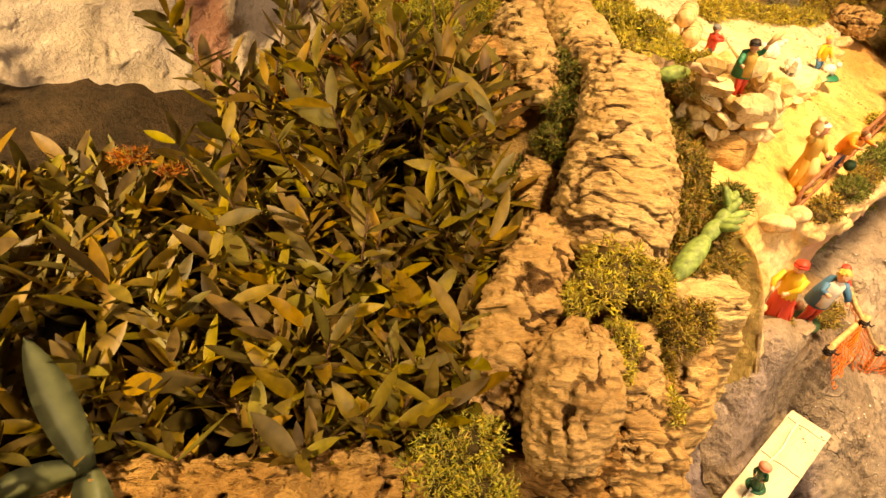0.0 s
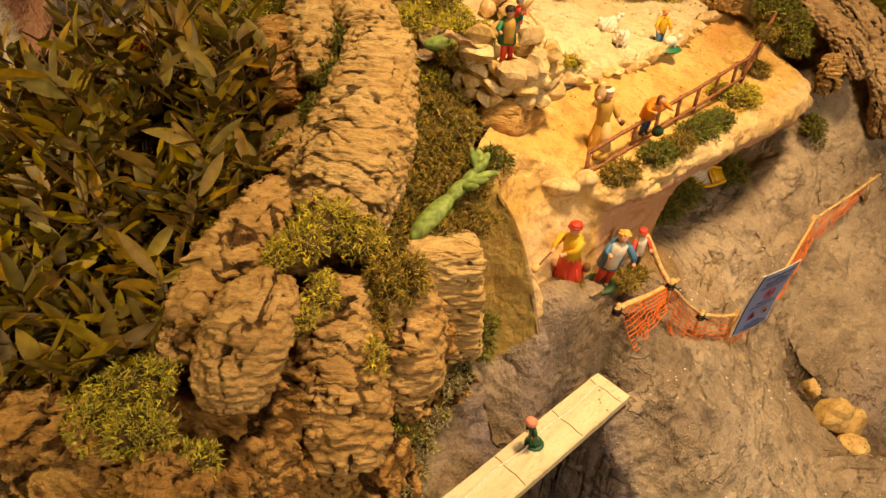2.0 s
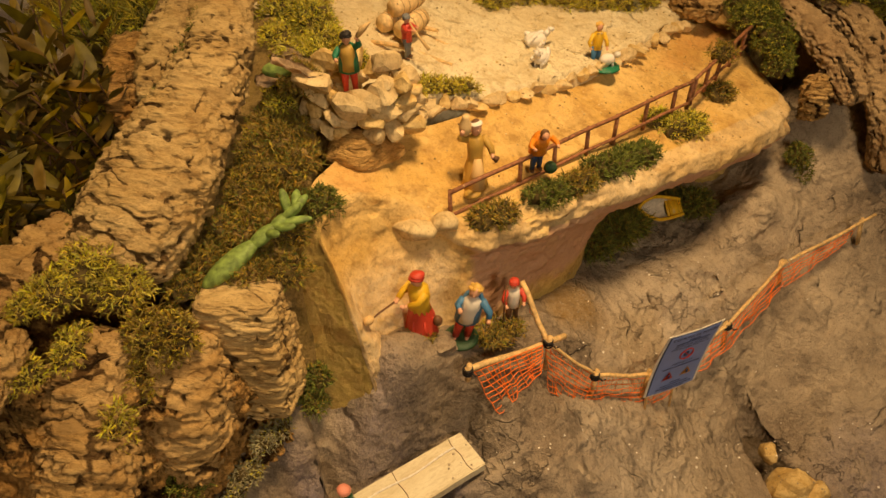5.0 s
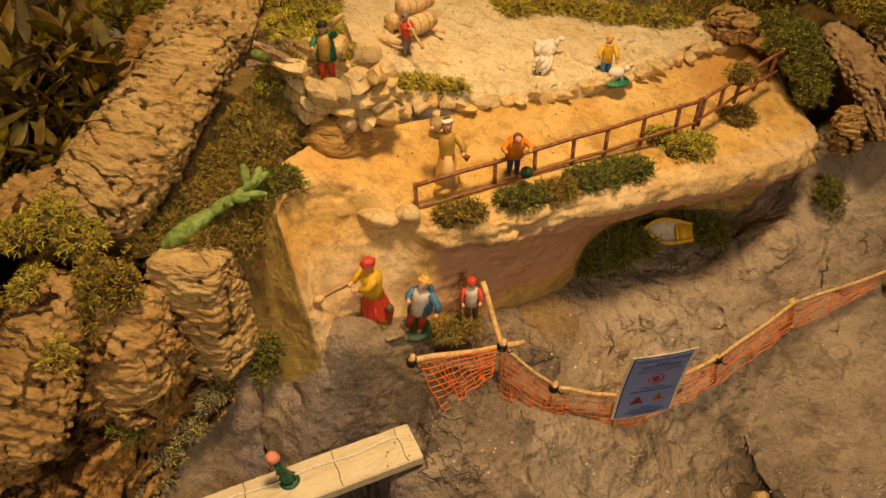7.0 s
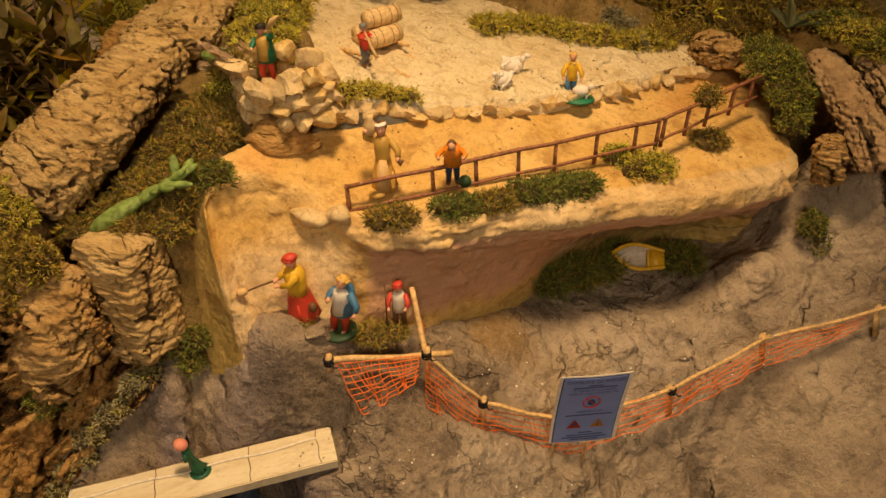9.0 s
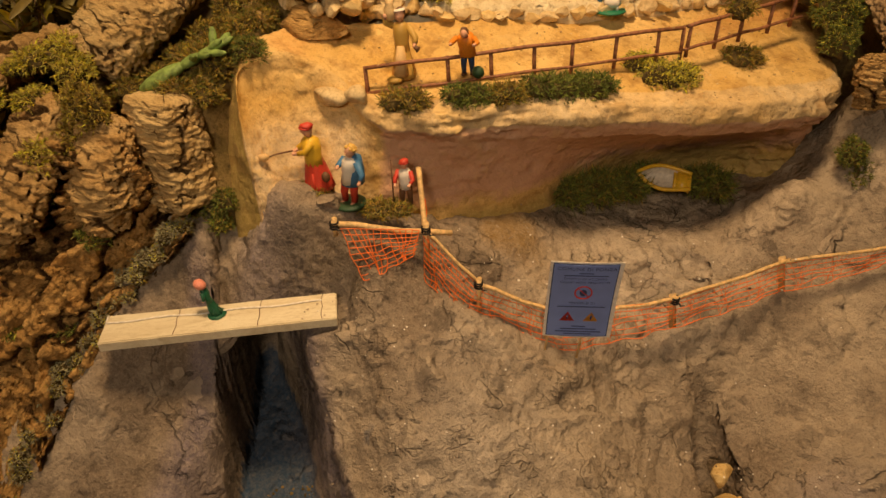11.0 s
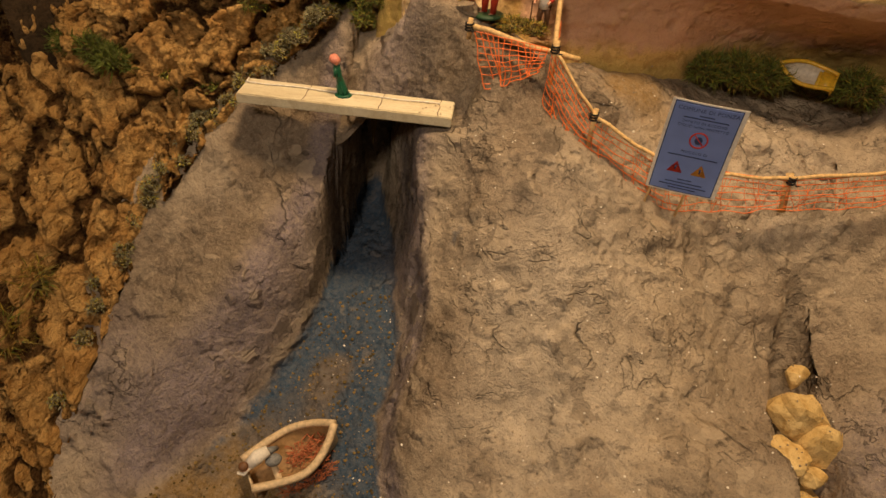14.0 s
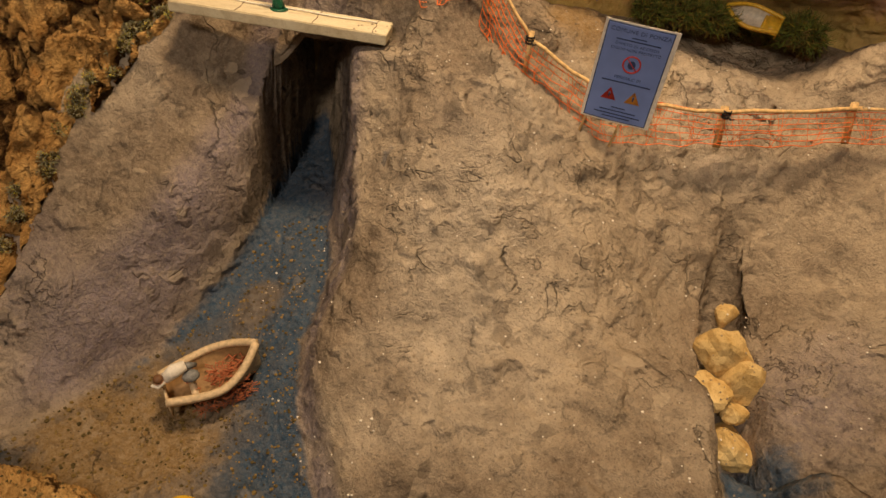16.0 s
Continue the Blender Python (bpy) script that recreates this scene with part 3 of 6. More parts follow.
# the stained plaster rock face behind the shrub
u, v = np.meshgrid(np.linspace(0, 1, 120), np.linspace(0, 1, 90), indexing="ij")
base = along(((-0.62, 0.40, 0.3), (-0.30, 0.52, 0.3), (-0.14, 0.56, 0.3), (-0.02, 0.68, 0.3), (0.03, 0.9, 0.3)), u.reshape(-1)).reshape(120, 90, 3)
wall = base + np.stack([-0.10 * v, 0.10 * v, 0.75 * v], -1)
tagged(sheet("wall_plaster", wall, PLASTER, rough=((6, 0.03, 4), (50, 0.006, 4)), zones={"red": np.exp(-((u - 0.47) / 0.035) ** 2) * 0.95}),
       "grey plaster rock face with a rust-red stain", "rock face", kind="structure")

# the room round the display
bm = bmesh.new()
bmesh.ops.create_cube(bm, size=1, matrix=Matrix.Translation((0.3, 0.1, 0.75)) @ Matrix.Diagonal((4.2, 4.0, 2.5, 1)))
bmesh.ops.reverse_faces(bm, faces=bm.faces)
for f in [f for f in bm.faces if f.calc_center_median().z > 1.9]:
    bm.faces.remove(f)
ROOM = surface("room_plaster", (0.45, 0.36, 0.25), (0.6, 0.5, 0.36), (0.7, 0.6, 0.45), 3, bump=0.2)
tagged(part("wall_room", bm, ROOM, smooth=False), "plain cream walls of the display room", "wall", kind="structure")
bm = bmesh.new()
bmesh.ops.create_cube(bm, size=1, matrix=Matrix.Translation((0.3, 0.1, 2.05)) @ Matrix.Diagonal((4.3, 4.1, 0.08, 1)))
tagged(part("ceiling", bm, ROOM, smooth=False), "plain cream ceiling", "ceiling", kind="structure")

# ---- cork bark ----


def bark_log(name, pts, radii, material, label, seed=0, seg=90, rows=140, squash=0.75, ridge=0.008, turn=0.0, category="cork bark", lengthwise=False, coarse=1.0, square=0.0):
    """A rough cork log or slab along pts, broken into plates across (or along) it, with cracks and pits darkened by
    dirt and painted shade.
    """
    u = np.linspace(0, 1, rows)
    line, r = along(pts, u), np.interp(u, np.linspace(0, 1, len(radii)), radii)
    d = np.gradient(line, axis=0)
    d /= np.linalg.norm(d, axis=1, keepdims=True)
    ref = np.array((0.0, 0.0, 1.0)) if abs(d[0][2]) < 0.85 else np.array((0.0, -1.0, 0.0))
    side = np.cross(d, ref)
    side /= np.linalg.norm(side, axis=1, keepdims=True)
    up = np.cross(side, d)
    a = np.linspace(0, 2 * math.pi, seg, endpoint=False)
    length = np.concatenate([[0], np.cumsum(np.linalg.norm(np.diff(line, axis=0), axis=1))])
    grid, pit_dirt_shade = np.zeros((rows, seg, 3)), np.zeros((rows, seg))
    ends = np.sqrt(np.clip(1 - (np.abs(2 * u - 1)) ** 18, 0, 1)) * 0.97 + 0.03
    f1, g1 = (22 * coarse, 1.5) if lengthwise else (56 * coarse, 0.70)
    mean = sum(radii) / len(radii)
    g1 *= max(0.6, mean / 0.03)
    for i in range(rows):
        for j in range(seg):
            ca, sa, ln = math.cos(a[j] + turn), math.sin(a[j] + turn), length[i]
            wx = noise.noise((ln * 30 + seed, ca * 2, sa * 2)) * 0.45
            wy = noise.noise((ln * 30, ca * 2 + seed, sa * 2 + 3)) * 0.35
            own1, e1, across1 = plates(ln * f1 + wx + seed * 3.7, (ca + wy) * g1 + seed, sa * g1)
            own2, e2, across2 = plates(ln * f1 * 2.6 + wx * 2, (ca + wy) * g1 * 2.9, sa * g1 * 2.9 + seed)
            gate = min(1.0, max(0.15, 0.55 + 0.9 * noise.noise((ln * 14, ca + seed, sa))))
            hole = max(0, noise.noise((ln * 95 + seed, ca * 4.6, sa * 4.6 + 5)) - 0.44) * 4.0
            big = noise.fractal((ln * 15 + seed * 3.3, ca * 0.9, sa * 0.9 + seed), 0.8, 2.1, 3)
            h = 0.40 * big + 0.45 * (own1 - 0.5) + 0.28 * across1 * gate + 0.22 * (own2 - 0.5) + 0.15 * across2 - 0.4 * e1 * e1 * gate - 0.3 * e2 * e2 * gate - 0.9 * hole
            h += 0.26 * noise.noise((ln * 210 + seed, ca * 1.6, sa * 1.6)) * (0.0 if lengthwise else 1.0)
            slit = crackle((ln * (24 if lengthwise else 90) + seed * 2 + wx * 2, ca * (4 if lengthwise else 1.0) + wy, sa * (4 if lengthwise else 1.0) + seed), 0.07) * gate
            h -= (0.25 if lengthwise else 0.08) * slit
            # joints, holes and slits get dirt and shade as colour
            pit_dirt_shade[i, j] = min(1, 1.0 * e1 ** 1.6 * gate + 0.55 * e2 ** 2 * gate + hole + (0.55 if lengthwise else 0.25) * slit)
            rad = (r[i] * (1 + square * (1 / (ca ** 6 + sa ** 6) ** (1 / 6) - 1)) + ridge * h) * ends[i]
            grid[i, j] = line[i] + side[i] * rad * ca + up[i] * rad * sa * squash
    return tagged(sheet(name, grid, material, rough=((150, 0.0020, 4),), stretch=(0.5, 1.5, 2.2), closed=True, zones={"pit_dirt_shade": pit_dirt_shade}), label, category, group="cork bark pieces")


for pts, radii, mat_, seed, lab, opts in (
        (((.126, .480, .518), (.126, .455, .509), (.120, .41, .491), (.109, .37, .468), (.099, .335, .445)), (.026, .028, .034, .039, .033), BARK, 1,
         "long pale cork log with dark pits on the mossy bank", dict(rows=300, seg=130, ridge=0.0058)),
        (((.072, .650, .535), (.088, .600, .532), (.106, .545, .524), (.122, .490, .508)), (.018, .021, .023, .022), BARK, 31, "deeply pitted cork piece behind the log", dict(ridge=0.008, coarse=1.3)),
        (((.066, .372, .458), (.054, .335, .455), (.041, .300, .447), (.029, .270, .430), (.020, .25, .405)), (.014, .020, .022, .023, .016), BARK_TAN, 2, "broken pale cork piece beside the shrub", dict(coarse=1.2)),
        (((.074, .287, .452), (.069, .268, .448), (.063, .246, .440), (.059, .230, .428), (.058, .218, .41)), (.008, .020, .025, .022, .014), BARK_TAN, 3, "angular cork chunk with deep lengthwise cracks", dict(ridge=0.009, lengthwise=True)),
        (((.100, .310, .432), (.108, .275, .412), (.112, .245, .385), (.112, .22, .35)), (.018, .024, .026, .022), BARK_TAN, 7, "crumbling tan cork slab under the moss", dict(ridge=0.010, coarse=1.2)),
        (((.172, .350, .434), (.172, .346, .41), (.173, .339, .375), (.175, .335, .335)), (.024, .027, .027, .026), BARK, 4, "upright pale cork block under the cactus", dict(ridge=0.0055, squash=0.85, coarse=0.7, square=1.0, turn=0.5)),
        (((.150, .325, .42), (.148, .30, .40), (.148, .285, .37), (.150, .285, .33)), (.016, .024, .026, .02), BARK_TAN, 5, "small cork piece below the log", dict(ridge=0.008)),
        (((.062, .575, .522), (.068, .535, .514), (.076, .495, .502), (.080, .465, .488)), (.018, .022, .020, .013), BARK, 6, "grey-beige weathered cork piece beside the log", dict(ridge=0.010, coarse=1.3)),
        (((.038, .545, .505), (.044, .515, .500), (.050, .485, .485), (.054, .465, .465)), (.014, .018, .016, .012), BARK_RED, 8, "brown broken cork piece beside the shrub", dict(ridge=0.009, coarse=1.4)),
        (((.072, .44, .462), (.066, .41, .456), (.060, .385, .445)), (.012, .016, .011), BARK, 9, "small weathered cork piece between shrub and log", dict(ridge=0.007, coarse=1.5)),
        (((-.23, .196, .394), (-.16, .206, .404), (-.09, .212, .408), (-.03, .214, .412), (.02, .203, .405)), (.018, .022, .020, .020, .014), BARK_RED, 10, "orange-brown flaking cork strip along the shrub", dict(ridge=0.010, coarse=1.2)),
        (((.012, .192, .405), (.032, .185, .402), (.050, .180, .392)), (.012, .020, .014), BARK_RED, 16, "orange cork chunk at the edge of the bark cliff", dict(ridge=0.009))):
    bark_log("cork_block" if "block" in lab else "cork_log", pts, radii, mat_, lab, seed, **opts)

# the bark cliff that falls to the river
FOOT = ((.33, -.16, .0), (.262, -.06, .01), (.224, -.01, .040), (.169, .085, .130), (.148, .154, .198), (.147, .210, .242), (.157, .282, .286), (.190, .328, .333))
TOP = ((.10, -.16, .25), (.07, -.06, .27), (.045, .03, .30), (.015, .12, .36), (.030, .18, .385), (.070, .235, .40), (.120, .28, .405), (.165, .325, .41))
NU, NV = 440, 170
u = np.linspace(0, 1, NU)
f, t = along(FOOT, u), along(TOP, u)
cols = []
for v in np.linspace(-0.10, 1.3, NV):
    bulge = 0.016 * math.sin(math.pi * min(max(v, 0), 1))
    p = f + (t - f) * min(v, 1.0) + np.array((0.5, -0.7, 0.5)) * bulge
    if v > 1:
        p = p + np.array((-0.4, 0.25, -0.05)) * (v - 1)
    cols.append(p)
cliff = np.stack(cols, 1)
rid, pit_dirt_shade = np.zeros((NU, NV)), np.zeros((NU, NV))
for i in range(NU):
    for j in range(NV):
        uu, vv = i / NU, j / NV
        wx, wy = 0.5 * noise.noise((uu * 24, vv * 8, 2)), 0.5 * noise.noise((uu * 24, vv * 8, 7))
        knob = 0.5 + 0.5 * math.tanh(8 * (vv - 0.52))
        own1, e1, across1 = plates(uu * (15 + 13 * knob) + wx, vv * 15 + wy, 0.3)
        own2, e2, across2 = plates(uu * 62 + wx * 2, vv * 11 + wy, 5.3)
        own3, e3, across3 = plates(uu * 4.5 + wx, vv * 5.0 + wy * 0.6, 9.1)
        big = noise.fractal((uu * 12, vv * 4, 1), 0.8, 2.1, 3)
        hole = max(0, noise.noise((uu * 55, vv * 18, 9)) - 0.45) * 2.5
        gate = min(1.0, max(0.1, 0.5 + 0.9 * noise.noise((uu * 14, vv * 5, 4))))
        rid[i, j] = 0.012 * big + 0.018 * (own3 - 0.5) + 0.014 * (own1 - 0.5) + 0.0085 * (own2 - 0.5) - 0.008 * e1 * e1 * gate - 0.004 * e2 * e2 - 0.012 * e3 * e3 - 0.010 * hole + 0.005 * knob * (1 - e1)
        # dirt plus painted shade along the cliff's joints and in its holes
        pit_dirt_shade[i, j] = min(1, 0.9 * e1 ** 1.6 * gate + 0.45 * e2 ** 2 * gate + 0.95 * e3 ** 2 + hole)
cliff += rid[..., None] * np.array((0.6, -0.6, 0.5))
tagged(sheet("bark_cliff", cliff, BARK_RED, rough=((90, 0.002, 3), (-80, 0.003, 3)), zones={"pit_dirt_shade": pit_dirt_shade}), "rust-brown layered cork bark cliff beside the river bed", "cork bark", kind="structure")

for pts, radii, mat_, seed, lab in (
        (((.135, .305, .425), (.134, .296, .40), (.132, .285, .37)), (.010, .014, .011), BARK_TAN, 21, "small upright tan cork shard"),
        (((.160, .312, .41), (.160, .302, .39), (.160, .296, .35)), (.010, .013, .012), BARK_TAN, 22, "small upright tan cork shard"),
        (((.100, .250, .405), (.106, .235, .38), (.108, .222, .34)), (.012, .017, .014), BARK_TAN, 23, "tan cork shard under the pale chunk"),
        (((.605, .805, .462), (.630, .770, .446), (.653, .738, .424), (.674, .708, .390)), (.015, .019, .020, .015), BARK_DARK, 11, "dark cork piece above the ledge"),
        (((.640, .820, .466), (.676, .785, .450), (.702, .752, .418), (.718, .728, .375), (.735, .715, .310)), (.016, .021, .022, .022, .026), BARK_DARK, 12, "large dark cork slab beside the hollow"),
        (((.70, .93, .51), (.78, .88, .48), (.84, .83, .41), (.87, .79, .30)), (.045, .055, .055, .05), BARK_DARK, 17, "broad brown cork slab behind the hollow"),
        (((.62, .99, .52), (.72, .97, .53), (.84, .95, .52), (.95, .92, .48)), (.03, .045, .05, .04), BARK_DARK, 18, "long brown cork slab on the hillside"),
        (((.500, .825, .455), (.520, .805, .455), (.545, .790, .452)), (.016, .022, .016), BARK_TAN, 13, "reddish cork piece behind the stone edging"),
        (((.630, .722, .418), (.634, .720, .398), (.642, .724, .368)), (.010, .015, .012), BARK_TAN, 14, "small pale cork chip"),
        (((.28, -.085, .03), (.34, -.045, .028), (.40, .005, .016), (.44, .035, .004)), (.026, .024, .018, .012), BARK_RED, 15, "low rust-brown bark piece at the river's edge")):
    bark_log("cork_log", pts, radii, mat_, lab, seed, rows=130, seg=90, lengthwise=seed in (11, 12), ridge=0.007)

# ---- paints of the small things ----
SKIN = paint("skin_paint", (0.78, 0.42, 0.25), 0.45)
YELLOW = paint("yellow_paint", (0.78, 0.48, 0.03), 0.45)
RED = paint("red_paint", (0.60, 0.06, 0.03), 0.45)
BLUE = paint("blue_paint", (0.06, 0.19, 0.36), 0.45)
DARK_BLUE = paint("dark_blue_paint", (0.03, 0.06, 0.14), 0.5)
ORANGE = paint("orange_paint", (0.80, 0.27, 0.02), 0.45)
GREEN = paint("green_paint", (0.02, 0.20, 0.10), 0.4)
DARK_GREEN = paint("dark_green_paint", (0.03, 0.075, 0.03), 0.5)
GLAZE = paint("deep_green_glaze", (0.012, 0.095, 0.045), 0.35)
WHITE = paint("white_paint", (0.82, 0.76, 0.64), 0.6, 0.12)
BROWN = paint("brown_paint", (0.16, 0.075, 0.03), 0.55)
BLACK = paint("black_cord", (0.02, 0.015, 0.012), 0.6)
BLOND = paint("blond_paint", (0.74, 0.46, 0.10), 0.5)
GOLD = paint("ochre_glaze", (0.55, 0.34, 0.07), 0.4)
GREY = paint("grey_paint", (0.20, 0.20, 0.19), 0.5)
PINK = paint("pink_paint", (0.82, 0.30, 0.20), 0.45)
RAIL = paint("red_brown_rail", (0.30, 0.125, 0.055), 0.6, 0.35)
STICK = paint("pale_stick", (0.72, 0.48, 0.20), 0.6, 0.25)
BARREL_END = paint("barrel_end_wood", (0.60, 0.46, 0.28), 0.7, 0.15)
BARREL = paint("barrel_wood", (0.76, 0.54, 0.25), 0.6, 0.2)
HOOP = paint("barrel_hoop_line", (0.36, 0.22, 0.09), 0.6, 0.2)
NET = paint("orange_net_plastic", (0.92, 0.20, 0.025), 0.35, 0.12)
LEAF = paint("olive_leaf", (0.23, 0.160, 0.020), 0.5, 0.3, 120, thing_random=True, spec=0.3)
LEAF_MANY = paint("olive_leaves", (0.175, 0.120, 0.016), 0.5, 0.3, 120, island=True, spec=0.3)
TWIG = paint("brown_twig", (0.11, 0.055, 0.022), 0.7, 0.3)
MOSS = paint("yellow_green_moss", (0.55, 0.47, 0.08), 0.85, 0.35, 200, island=True, spec=0.15, spread=0.25)
MOSS_BROWN = paint("brown_moss", (0.31, 0.215, 0.05), 0.85, 0.4, 200, island=True, spec=0.15, spread=0.25)
MOSS_DARK = paint("dark_green_moss", (0.16, 0.18, 0.04), 0.85, 0.4, 200, island=True, spec=0.15, spread=0.25)
MOSS_GREY = paint("grey_lichen", (0.33, 0.30, 0.17), 0.9, 0.3, 200, island=True, spec=0.1, spread=0.25)
RUST = paint("rust_flower", (0.30, 0.10, 0.022), 0.8, 0.35, 200, island=True, spec=0.15)
SOIL = paint("clump_soil", (0.10, 0.07, 0.02), 0.95, 0.4, 150)
CACTUS = paint("cactus_green", (0.22, 0.32, 0.075), 0.6, 0.35, 260, bump=0.7)
BLUE_GREEN = paint("blue_green_leaf", (0.21, 0.225, 0.105), 0.45, 0.2, 80)
BOAT_YELLOW = paint("boat_yellow", (0.80, 0.50, 0.03), 0.35, 0.15)
BOAT_IN = paint("boat_grey_inside", (0.66, 0.60, 0.47), 0.5, 0.15)
SIGN_BLUE = paint("sign_blue", (0.20, 0.28, 0.60), 0.4, 0.06, 60, bump=0.05)
SIGN_INK = paint("sign_ink", (0.035, 0.055, 0.14), 0.5, 0.05, bump=0.0)
SIGN_RED = paint("sign_red", (0.55, 0.05, 0.03), 0.45, 0.08, bump=0.0)
SIGN_ORANGE = paint("sign_orange", (0.70, 0.33, 0.05), 0.45, 0.08, bump=0.0)
LEMON = paint("glossy_yellow", (0.85, 0.52, 0.02), 0.15, 0.08, 40, bump=0.02, spec=0.6)

bpy.context.view_layer.update()
GRAPH = bpy.context.evaluated_depsgraph_get()


def top_at(x, y, above=0.9):
    """The height of the highest surface at (x, y) below a given height."""
    hit = scene.ray_cast(GRAPH, (x, y, above), (0, 0, -1))
    return hit[1].z if hit[0] else 0.0


rnd = random.Random(7)

# ---- bridge ----
AX = Vector((0.136, 0.118, -0.004)).normalized()
SIDE = Vector((AX.y, -AX.x, 0)).normalized()
bridge_at = Matrix.Translation((0.2485, 0.2935, 0.2725)) @ Matrix((AX, -SIDE, AX.cross(-SIDE))).transposed().to_4x4()
bridge = thing("plank_bridge", "pale wooden plank bridge with a cord across the gorge", "bridge", at=bridge_at)
bm = bmesh.new()
brick(bm, Matrix(), (0.184, 0.033, 0.009), 0, 0.0008)
bmesh.ops.subdivide_edges(bm, edges=[e for e in bm.edges if e.calc_length() > 0.1], cuts=40)
for v in bm.verts:
    v.co += Vector((0, noise.noise((v.co.x * 60, v.co.y * 90, 1)) * 0.0004, noise.noise((v.co.x * 70, v.co.y * 50, 5)) * 0.0003))
part("deck", bm, PLANK, bridge, smooth=False)
for k, x in enumerate((-0.035, 0.030, 0.080)):
    bm = bmesh.new()
    tube(bm, [(x + 0.0006 * math.sin(q * 1.9 + k), 0.0155 - 0.031 * q / 6, 0.0047) for q in range(7)], 0.00032, 5)
    part("cord", bm, BROWN, bridge, "dark thin cord")
bm = bmesh.new()
tube(bm, [(-0.090 + 0.170 * q / 60, 0.0062 - 0.0010 * math.sin(q * 0.3) + 0.0004 * math.sin(q * 1.6), 0.0053 + 0.0004 * abs(math.cos(q * 0.8))) for q in range(61)], 0.0006, 6)
tube(bm, [(-0.090 + 0.170 * q / 60, 0.0062 - 0.0010 * math.sin(q * 0.3) - 0.0004 * math.sin(q * 1.6), 0.0053 + 0.0004 * abs(math.sin(q * 0.8))) for q in range(61)], 0.0006, 6)
part("cord", bm, WHITE, bridge, "pale twisted cord along the edge")
bm = bmesh.new()
tube(bm, [(-0.0905, 0.0145, 0.006), (-0.0915, 0.010, 0.004), (-0.092, -0.004, -0.001), (-0.091, -0.012, -0.006)], 0.0007, 6)
part("cord", bm, WHITE, bridge, "pale cord hanging over the end")

# ---- painted figures ----


def figure(name, label, at, h, face, cloth, legs, hair, skirt=False, hat=None, lean=0.0, side_lean=0.0, arms=((0.16, 0.16, 0.5), (-0.16, 0.16, 0.5)),
           sleeve=None, foot=None, extra=None, cape=None, bend=0.0, width=1.0):
    """A small painted clay figure, one mesh: body, limbs, head and dress with their own paints."""
    mats = []

    def slot(m):
        if m not in mats:
            mats.append(m)
        return mats.index(m)

    bm = bmesh.new()
    w = width
    if foot:
        tube(bm, [(0, 0, 0), (0, 0, 0.035), (0, 0, 0.05)], [0.24, 0.23, 0.17], 14, mat=slot(foot))
    hip = 0.46
    if skirt:
        tube(bm, [(0, 0, 0.02), (0, 0, 0.10), (0.01, 0, 0.3), (0, 0, hip), (0, 0, 0.52)], [0.19 * w, 0.175 * w, 0.15 * w, 0.115 * w, 0.105 * w], 14, mat=slot(legs))
        for q in range(7):
            a = q * 0.9
            tube(bm, [(0.18 * w * math.cos(a), 0.18 * w * math.sin(a), 0.03), (0.145 * w * math.cos(a), 0.145 * w * math.sin(a), 0.3)], [0.03, 0.012], 6, mat=slot(legs))
    else:
        for s in (-1, 1):
            tube(bm, [(s * 0.075, 0.02 * s, 0.03), (s * 0.07, 0.03 * s + 0.02, 0.24), (s * 0.055, 0, hip)], [0.042, 0.056, 0.078], 9, mat=slot(legs))
            ball(bm, (s * 0.08, 0.04 + 0.02 * s, 0.03), (0.042, 0.075, 0.03), slot(SKIN if foot else BROWN), 8, 6)
    top = [(0, 0, hip - 0.06), (0, 0.005, 0.52), (0, bend * 0.10, 0.64), (0, bend * 0.22, 0.76), (0, bend * 0.30, 0.81)]
    tube(bm, top, [0.125 * w, 0.112 * w, 0.125 * w, 0.115 * w, 0.06], 12, mat=slot(cloth))
    if cape:
        tube(bm, [(0, -0.05, 0.36), (0, -0.055, 0.55), (0, -0.035 + bend * 0.2, 0.76), (0, bend * 0.28, 0.82)], [0.17, 0.155, 0.13, 0.05], 12, mat=slot(cape))
    head = Vector((0, bend * 0.42 + 0.012, 0.905 - abs(bend) * 0.05))
    tube(bm, [(0, bend * 0.30, 0.79), tuple(head)], 0.04, 8, mat=slot(SKIN))
    ball(bm, head, (0.072, 0.078, 0.09), slot(SKIN))
    ball(bm, head + Vector((0, 0.075, -0.01)), (0.013, 0.018, 0.018), slot(SKIN), 6, 5)
    if hair:
        ball(bm, head + Vector((0, -0.024, 0.024)), (0.082, 0.078, 0.085), slot(hair))
        if hair is BLOND:
            for q in range(9):
                a = q * 0.7
                ball(bm, head + Vector((0.075 * math.cos(a), -0.02 + 0.06 * math.sin(a), 0.045 + 0.02 * math.sin(q))), 0.026, slot(hair), 7, 5)
    if hat:
        ball(bm, head + Vector((0, -0.01, 0.062)), (0.092, 0.095, 0.05), slot(hat))
        tube(bm, [tuple(head + Vector((0, 0.005, 0.03))), tuple(head + Vector((0, 0.005, 0.05)))], [0.10, 0.088], 12, mat=slot(hat))
    for s, hand in zip((1, -1), arms):
        sh = Vector((s * 0.115 * w, bend * 0.26, 0.755))
        hand = Vector(hand)
        elbow = (sh + hand) / 2 + Vector((s * 0.055, -0.03, -0.04))
        tube(bm, [tuple(sh), tuple(elbow), tuple(elbow * 0.35 + hand * 0.65)], [0.052, 0.046, 0.038], 8, mat=slot(sleeve or cloth))
        tube(bm, [tuple(elbow * 0.4 + hand * 0.6), tuple(hand)], [0.028, 0.022], 7, mat=slot(SKIN))
        ball(bm, hand, 0.032, slot(SKIN), 8, 6)
    if extra:
        extra(bm, slot)
